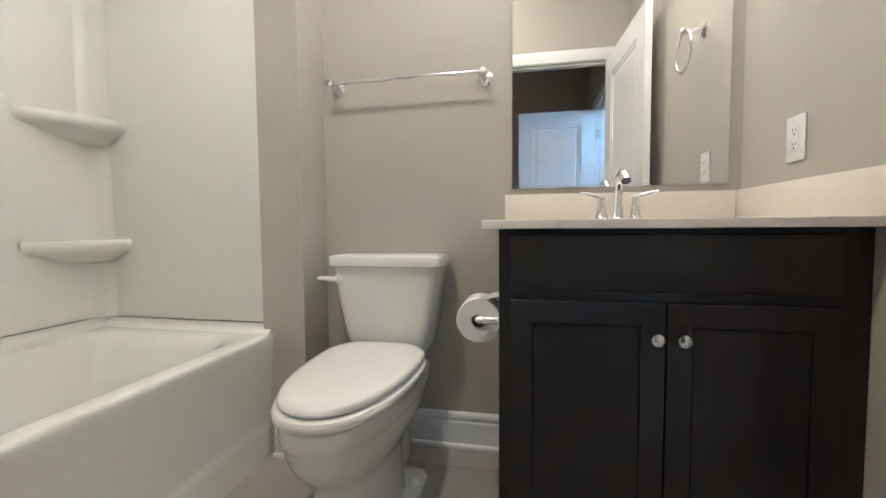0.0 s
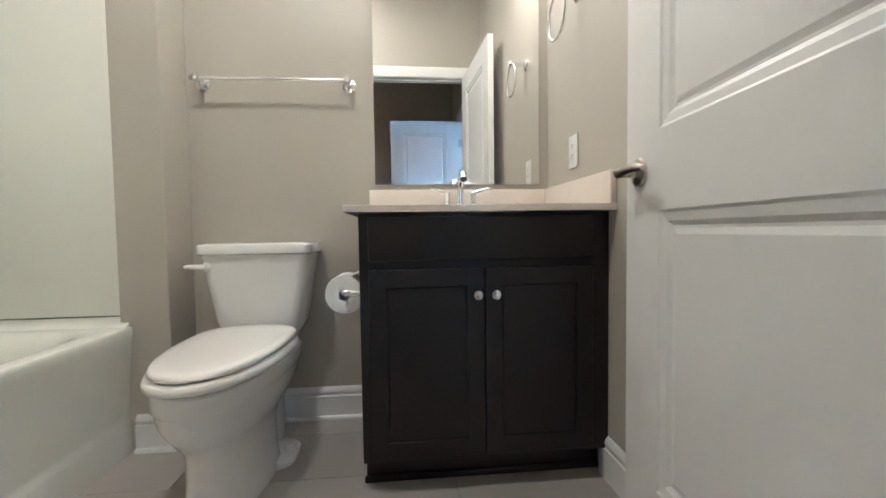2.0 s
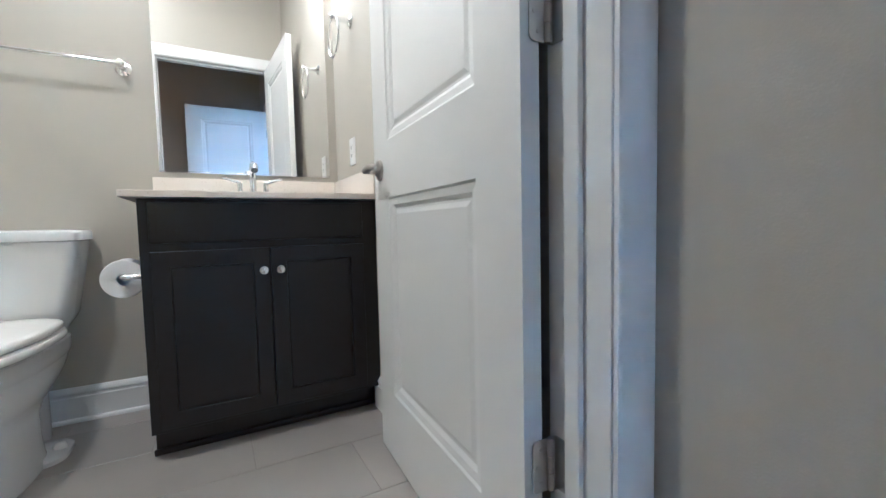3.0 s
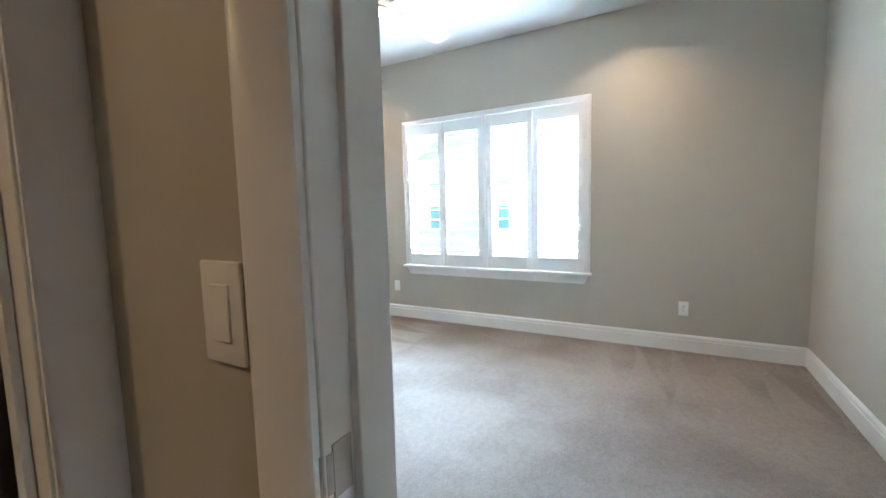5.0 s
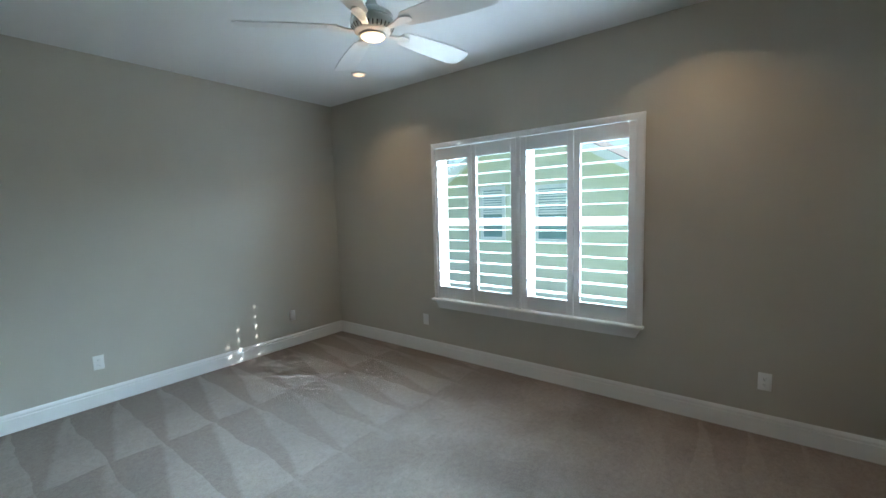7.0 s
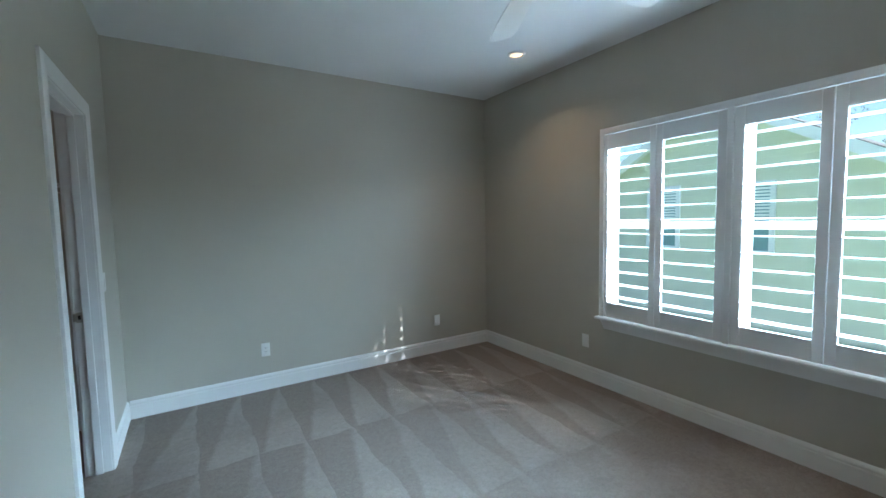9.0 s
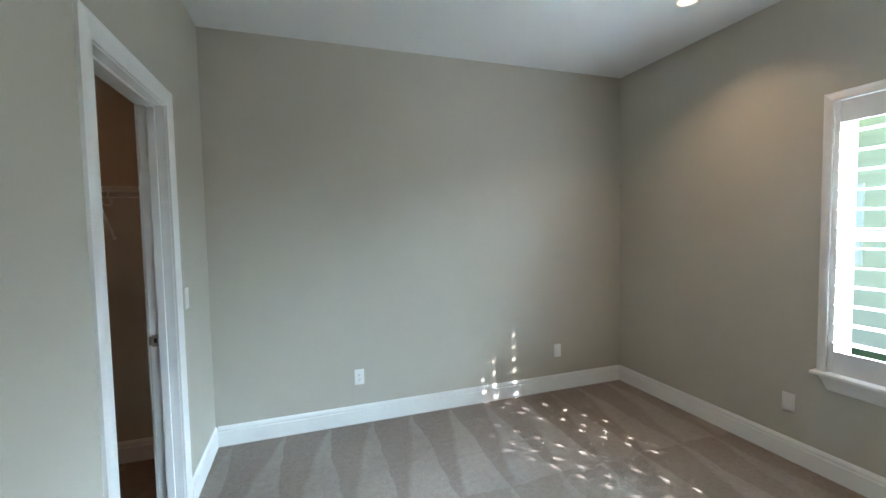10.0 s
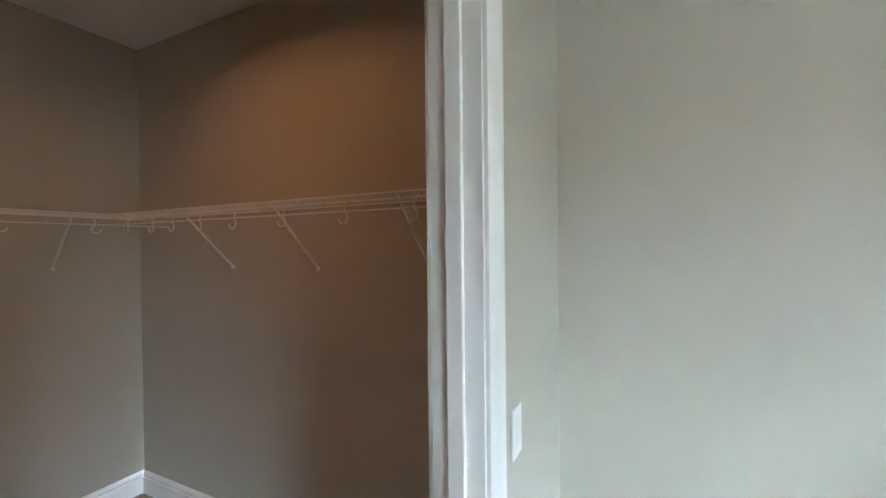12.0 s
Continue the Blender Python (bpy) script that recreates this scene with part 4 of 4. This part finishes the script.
APERT = [(0.843, 1.204), (1.312, 1.672), (1.826, 2.190), (2.287, 2.650)]
EDGE = [(0.789, 1.2565), (1.2595, 1.728), (1.770, 2.2385), (2.2415, 2.680)]
LZ0, LZ1 = 0.752, 2.026
for (a0, a1), (e0, e1) in zip(APERT, EDGE):
    s = thing("window_shutter", (BED_E - 0.01, (e0 + e1) / 2, 0.63), "white plantation shutter panel with open tilted louvers", "shutter", group="window shutters")
    for u, v in ((e0, a0), (a1, e1)):
        part("stile", box_bm((SX0, u, 0.627), (SX1, v, 2.145), 0.003, 1), SHUT, s)
    part("top_rail", box_bm((SX0 + 0.001, a0 - 0.001, LZ1), (SX1 - 0.001, a1 + 0.001, 2.145), 0.002, 1), SHUT, s)
    part("bottom_rail", box_bm((SX0 + 0.001, a0 - 0.001, 0.627), (SX1 - 0.001, a1 + 0.001, LZ0), 0.002, 1), SHUT, s)
    me = louver_mesh(a1 - a0 - 0.002)
    for k in range(NL):
        lo = new("louver", me)
        lo.parent = s
        lo.location = Vector(((SX0 + SX1) / 2, (a0 + a1) / 2, LZ0 + (k + 0.5) * (LZ1 - LZ0) / NL)) - Vector(s["at"])
    # magnet catch and hinge on the stile
    yk = (e0 + a0) / 2 if e0 in (0.789, 1.770) else (a1 + e1) / 2
    part("catch", box_bm((SX0 - 0.004, yk - 0.007, 1.375), (SX0 + 0.001, yk + 0.007, 1.425), 0.0015, 1), SHUT, s)
for yy in (0.789, 2.681):
    for zz in (0.74, 2.03):
        part("shutter_hinge", box_bm((SX0 - 0.010, yy - 0.007, zz - 0.033), (SX0 + 0.002, yy + 0.007, zz + 0.033), 0.002, 1), SHUT, win)

# ---- ceiling fan ----
FX, FY, FZ = 1.765, 1.745, 2.485
fan = thing("ceiling_fan", (FX, FY, H), "white five-blade ceiling fan with a lit dome light", "ceiling fan")
bm = bmesh.new()
lathe(bm, [(0, H), (0.066, H), (0.064, H - 0.02), (0.045, H - 0.05), (0.022, H - 0.062), (0, H - 0.062)], Matrix.Translation((FX, FY, 0)), 28)
part("canopy", bm, FANW, fan)
bm = bmesh.new()
tube(bm, [(FX, FY, H - 0.055), (FX, FY, FZ + 0.150)], 0.0125, 14)
part("downrod", bm, FANW, fan)
bm = bmesh.new()
lathe(bm, [(0, FZ + 0.185), (0.020, FZ + 0.185), (0.024, FZ + 0.165), (0.040, FZ + 0.135), (0.056, FZ + 0.120), (0.085, FZ + 0.112), (0.110, FZ + 0.092), (0.117, FZ + 0.070), (0, FZ + 0.070)], Matrix.Translation((FX, FY, 0)), 36)
part("upper_housing", bm, FANW, fan)
bm = bmesh.new()
lathe(bm, [(0, FZ + 0.0685), (0.112, FZ + 0.0685), (0.112, FZ + 0.060), (0.119, FZ + 0.058), (0.117, FZ + 0.035), (0.098, FZ + 0.008), (0.074, FZ - 0.006), (0, FZ - 0.006)], Matrix.Translation((FX, FY, 0)), 36)
h = part("motor_housing", bm, FANW, fan)
for k in range(30):
    a = 2 * math.pi * k / 30
    bm = bmesh.new()
    p0 = (FX + 0.1130 * math.cos(a), FY + 0.1130 * math.sin(a), FZ + 0.031)
    p1 = (FX + 0.0965 * math.cos(a), FY + 0.0965 * math.sin(a), FZ + 0.0095)
    tube(bm, [p0, p1], 0.0032, 6)
    part("vent_slot", bm, DARK, h, smooth=False)
bm = bmesh.new()
lathe(bm, [(0.0605, FZ - 0.006), (0.070, FZ - 0.008), (0.069, FZ - 0.017), (0.064, FZ - 0.019), (0.0605, FZ - 0.006)], Matrix.Translation((FX, FY, 0)), 32)
part("light_ring", bm, FANW, fan)
bm = bmesh.new()
lathe(bm, [(0, FZ - 0.008), (0.060, FZ - 0.008), (0.060, FZ - 0.020), (0.052, FZ - 0.027), (0.032, FZ - 0.033), (0, FZ - 0.035)], Matrix.Translation((FX, FY, 0)), 32)
part("light_dome", bm, BULB, fan, "lit warm glass dome")
FAN_A0 = 135.0
for k in range(5):
    m = Matrix.Translation((FX, FY, FZ + 0.018)) @ Euler((0, 0, radians(FAN_A0 + 72 * k))).to_matrix().to_4x4()
    bm = bmesh.new()
    rings = []
    for u, w, z in ((0.075, 0.014, 0.0), (0.11, 0.016, -0.004), (0.15, 0.020, 0.002), (0.19, 0.034, 0.010), (0.225, 0.030, 0.010), (0.245, 0.012, 0.010)):
        rings.append([m @ Vector((u, s * w, z + t)) for s, t in ((-1, -0.006), (1, -0.006), (1, 0.003), (-1, 0.003))])
    loft(bm, rings)
    b = part("blade_arm", bm, FANW, fan)
    tilt = Euler((radians(-13), 0, 0)).to_matrix().to_4x4()
    bm = bmesh.new()
    rings = []
    for u, w, o in ((0.185, 0.020, 0), (0.190, 0.038, 0), (0.21, 0.052, 0), (0.27, 0.060, 0.001), (0.38, 0.069, 0.002), (0.50, 0.075, 0.003), (0.62, 0.075, 0.003), (0.675, 0.070, 0.004), (0.692, 0.060, 0.004), (0.700, 0.046, 0.004)):
        rings.append([m @ (tilt @ Vector((u, o + s * w, 0.010 + t))) for s, t in ((-1, 0.0), (1, 0.0), (1, 0.006), (-1, 0.006))])
    loft(bm, rings)
    part("blade", bm, FANW, fan)
lamp("fan_glow", "POINT", (FX, FY, FZ - 0.085), 0.45, WARM, 0.05)

# recessed downlights
for cx, cy in ((2.893, 3.140), (2.945, 0.410)):
    c = thing("recessed_downlight", (cx, cy, H), "lit white recessed downlight in the ceiling", "ceiling light", group="downlights")
    bm = bmesh.new()
    lathe(bm, [(0.052, H - 0.0005), (0.078, H - 0.0005), (0.078, H - 0.004), (0.072, H - 0.009), (0.056, H - 0.012), (0.052, H - 0.0005)], Matrix.Translation((cx, cy, 0)), 32)
    part("trim_ring", bm, FANW, c)
    bm = bmesh.new()
    lathe(bm, [(0, H - 0.002), (0.0525, H - 0.002), (0.0525, H - 0.007), (0.03, H - 0.010), (0, H - 0.011)], Matrix.Translation((cx, cy, 0)), 28)
    part("lens", bm, BULB, c, "glowing warm lens")
    lamp("downlight_beam", "AREA", (cx, cy, H - 0.016), 0.62, WARM, 0.09, (cx, cy, 0), spread=120)

# ---- closet wire shelving ----
SHZ, SHD = 1.760, 0.305
shelf = thing("wire_shelf", (-1.37, BED_N, SHZ), "white wire closet shelf with hang rail on braces", "shelf", group="closet shelving")


def wire_shelf(s, wall_pt, along, out, braces, hooks, length):
    P = lambda u, d, z: (wall_pt[0] + along[0] * u + out[0] * d, wall_pt[1] + along[1] * u + out[1] * d, z)
    for d, z, r in ((0.006, SHZ, 0.003), (0.158, SHZ - 0.003, 0.0030), (SHD - 0.004, SHZ, 0.0032), (SHD, SHZ - 0.022, 0.0028), (SHD, SHZ - 0.058, 0.0035)):
        bm = bmesh.new()
        tube(bm, [P(0, d, z), P(length, d, z)], r, 6)
        part("rail_wire", bm, WIRE, s, smooth=True)
    bm = bmesh.new()
    n = int(length / 0.0254)
    for k in range(n + 1):
        u = k * length / n
        tube(bm, [P(u, 0.004, SHZ + 0.004), P(u, SHD - 0.002, SHZ + 0.004), P(u, SHD + 0.002, SHZ - 0.022)], 0.0014, 4)
    g = part("wire_deck", bm, WIRE, s)
    g["kind"] = "stuff"
    for u in braces:
        bm = bmesh.new()
        tube(bm, [P(u, SHD - 0.01, SHZ - 0.008), P(u - 0.012, SHD * 0.5, SHZ - 0.15), P(u - 0.02, 0.010, SHZ - 0.290)], [0.0055, 0.006, 0.0055], 8)
        lathe(bm, [(0, -0.012), (0.010, -0.010), (0.010, 0.010), (0, 0.012)], Matrix.Translation(P(u - 0.02, 0.010, SHZ - 0.292)), 10)
        part("brace", bm, WIRE, s)
    for u in hooks:
        bm = bmesh.new()
        c = Vector(P(u, SHD - 0.012, SHZ - 0.082))
        pts = [Vector(P(u, SHD - 0.05, SHZ - 0.006)), Vector(P(u, SHD - 0.02, SHZ - 0.045))]
        for k in range(9):
            a = radians(60 - 30 * k)
            pts.append(c + Vector((along[0], along[1], 0)) * (0.022 * math.cos(a)) + Vector((0, 0, 0.022 * math.sin(a))))
        tube(bm, pts, 0.0035, 6)
        part("rail_hook", bm, WIRE, s)


wire_shelf(shelf, (-2.332, BED_N - 0.001), (1, 0), (0, -1), [0.617, 1.227, 1.84], [0.13, 0.36, 0.53, 0.74, 0.98, 1.28, 1.60, 1.90], 2.212)
shelf2 = thing("wire_shelf", (WEST, 3.50, SHZ), "white wire closet shelf meeting the other at the corner", "shelf", group="closet shelving")
wire_shelf(shelf2, (WEST + 0.001, BED_N - 0.004), (0, -1), (1, 0), [0.46, 1.06], [0.36, 0.72, 1.02], 1.57)

# ---- carpet dents ----
for dx, dy in ((1.144, 3.225), (1.145, 2.451), (2.61, 2.48), (2.10, 4.05)):
    bm = bmesh.new()
    lathe(bm, [(0.0, 0.0006), (0.012, 0.0008), (0.018, 0.0035), (0.023, 0.004), (0.029, 0.0005)], Matrix.Translation((dx, dy, 0)), 18)
    solid("carpet_dent", bm, CARPET, "furniture dent pressed into the beige carpet", "carpet dent", kind="", smooth=True, group="carpet dents")

# ---- outdoors ----
solid("ground", box_bm((-60, -80, -1.40), (140, 90, -1.30)), LAWN, "mown green lawn round the houses", "ground")
NX, NBACK = 12.0, 22.0
GY0, GY1, GE, PKY, PKZ = 1.95, 9.55, 2.12, 5.77, 4.36
nb = thing("neighbour_house", (NX, PKY, -1.30), "pale green lap-sided house with white gable trim", "house")
bm = bmesh.new()
loft(bm, [[(x, GY0, -1.30), (x, GY1, -1.30), (x, GY1, GE), (x, PKY, PKZ), (x, GY0, GE)] for x in (NX, NBACK)])
wallm = part("wall", bm, SIDING, nb, smooth=False)
# lap boards on the gable end
zz = -1.24
while zz < PKZ - 0.15:
    f = 0.0 if zz < GE else (zz - GE) / (PKZ - GE)
    ya, yb = GY0 + (PKY - GY0) * f, GY1 + (PKY - GY1) * f
    f2 = 0.0 if zz + 0.16 < GE else (zz + 0.16 - GE) / (PKZ - GE)
    yc, yd = GY0 + (PKY - GY0) * f2, GY1 + (PKY - GY1) * f2
    bm = bmesh.new()
    loft(bm, [[(NX - 0.022, ya, zz), (NX - 0.003, yc, zz + 0.158), (NX, yc, zz + 0.158), (NX, ya, zz)], [(NX - 0.022, yb, zz), (NX - 0.003, yd, zz + 0.158), (NX, yd, zz + 0.158), (NX, yb, zz)]])
    part("board", bm, SIDING, wallm, smooth=False)
    zz += 0.16
for ys, ye in ((GY0 - 0.35, PKY), (GY1 + 0.35, PKY)):
    sl = (PKZ - GE) / abs(PKY - (GY0 if ys < PKY else GY1))
    ze = PKZ - abs(ys - PKY) * sl
    bm = bmesh.new()
    loft(bm, [[(x, ys, ze), (x, ye, PKZ), (x, ye, PKZ + 0.12), (x, ys, ze + 0.12)] for x in (NX - 0.45, NBACK + 0.3)])
    part("roof", bm, SHINGLE, nb, smooth=False)
    bm = bmesh.new()
    loft(bm, [[(x, ys, ze - 0.17), (x, ye, PKZ - 0.17), (x, ye, PKZ + 0.10), (x, ys, ze + 0.10)] for x in (NX - 0.48, NX - 0.452)])
    part("rake_board", bm, NTRIM, nb, smooth=False)
    bm = bmesh.new()
    loft(bm, [[(x, ys, ze - 0.03), (x, ye, PKZ - 0.03), (x, ye, PKZ - 0.005), (x, ys, ze - 0.005)] for x in (NX - 0.45, NX)])
    part("soffit", bm, NTRIM, nb, smooth=False)
for ya, yb, za, zb in ((4.46, 5.54, 0.52, 2.19), (6.62, 7.53, 0.55, 2.23)):
    bm = bmesh.new()
    for a, b in (((NX - 0.06, ya - 0.02, za - 0.02), (NX, ya + 0.09, zb + 0.02)), ((NX - 0.06, yb - 0.09, za - 0.02), (NX, yb + 0.02, zb + 0.02)),
                 ((NX - 0.065, ya - 0.02, zb - 0.08), (NX, yb + 0.02, zb + 0.04)), ((NX - 0.07, ya - 0.03, za - 0.04), (NX, yb + 0.03, za + 0.06)), ((NX - 0.055, ya, (za + zb) / 2 - 0.03), (NX, yb, (za + zb) / 2 + 0.03))):
        add_box(bm, a, b)
    w = part("window", bm, NTRIM, nb, smooth=False)
    part("pane", box_bm((NX - 0.03, ya + 0.05, za), (NX - 0.025, yb - 0.05, zb)), NGLASS, w, smooth=False)
    bm = bmesh.new()
    for k in range(9):
        z = (za + zb) / 2 + 0.05 + k * 0.078
        add_box(bm, (NX - 0.034, ya + 0.09, z), (NX - 0.031, yb - 0.09, z + 0.05))
    part("blind", bm, NTRIM, w, smooth=False)


def tree(at, height, seed, lean=0.0):
    rnd = random.Random(seed)
    t = thing("tree", at, "tall tree with a thin open leafy crown", "tree")
    base = Vector(at)
    bm = bmesh.new()
    tip = base + Vector((lean, 0.3, height))
    tr = [base.lerp(tip, f) + Vector((rnd.uniform(-.1, .1), rnd.uniform(-.1, .1), 0)) for f in (0, .2, .4, .6, .8, 1)]
    tube(bm, tr, [0.17, 0.15, 0.12, 0.09, 0.06, 0.02], 8)
    ends = []
    for k in range(26):
        f = rnd.uniform(0.38, 0.98)
        p = base.lerp(tip, f)
        a = rnd.uniform(0, 6.28)
        L = (1.15 - f) * height * 0.42 + 0.3
        q = p + Vector((math.cos(a) * L, math.sin(a) * L, L * rnd.uniform(0.15, 0.6)))
        mid = p.lerp(q, 0.5) + Vector((0, 0, -0.08 * L))
        tube(bm, [p, mid, q], [0.04 * (1.2 - f), 0.025 * (1.2 - f), 0.008], 5)
        for j in range(7):
            g = rnd.uniform(0.35, 1.05)
            ends.append((p.lerp(q, g) + Vector([rnd.gauss(0, 0.16) for _ in range(3)]), rnd.uniform(0.12, 0.30)))
    part("trunk", bm, BARK, t)
    vs, fs = [], []
    for c, r in ends:
        for j in range(26):
            d = Vector([rnd.gauss(0, 1) for _ in range(3)]).normalized() * r * rnd.uniform(0.3, 1.2)
            n = Vector([rnd.gauss(0, 1) for _ in range(3)]).normalized()
            u = n.orthogonal().normalized() * rnd.uniform(0.03, 0.07)
            v = n.cross(u).normalized() * rnd.uniform(0.02, 0.04)
            i0 = len(vs)
            vs += [c + d - u, c + d + v, c + d + u, c + d - v]
            fs.append((i0, i0 + 1, i0 + 2, i0 + 3))
    me = bpy.data.meshes.new("crown")
    me.from_pydata([tuple(v) for v in vs], [], fs)
    me.materials.append(LEAF)
    ob = new("crown", me)
    ob.parent = t
    ob.matrix_parent_inverse = Matrix.Translation(-Vector(at))
    ob["kind"] = "stuff"


tree((27.0, 7.6, -1.30), 9.0, 3)
tree((25.0, 18.5, -1.30), 7.8, 5)

# ---- floor tiles ----
TLX, TLY, GAP = 0.620, 0.3085, 0.003
tile_me = {}
row = 0
yy = 1.862 - 4 * TLY
while yy < BATH_N:
    off = -0.310 - TLX * 5 + (0.0 if (row % 2) == 1 else TLX / 2)
    xx = off
    while xx < XW:
        x0, x1 = max(xx + GAP / 2, TX1 - 0.02), min(xx + TLX - GAP / 2, XW)
        y0, y1 = max(yy + GAP / 2, HALL_N + 0.061), min(yy + TLY - GAP / 2, BATH_N)
        if x1 - x0 > 0.02 and y1 - y0 > 0.02:
            key = (round(x1 - x0, 3), round(y1 - y0, 3))
            if key not in tile_me:
                tile_me[key] = finish("tile", box_bm((0, 0, -0.006), (key[0], key[1], 0.0), 0.0012, 1), TILE)
            t = new("tile", tile_me[key])
            t.parent = bath_floor
            t.location = (x0, y0, 0.0)
        xx += TLX
    yy += TLY
    row += 1
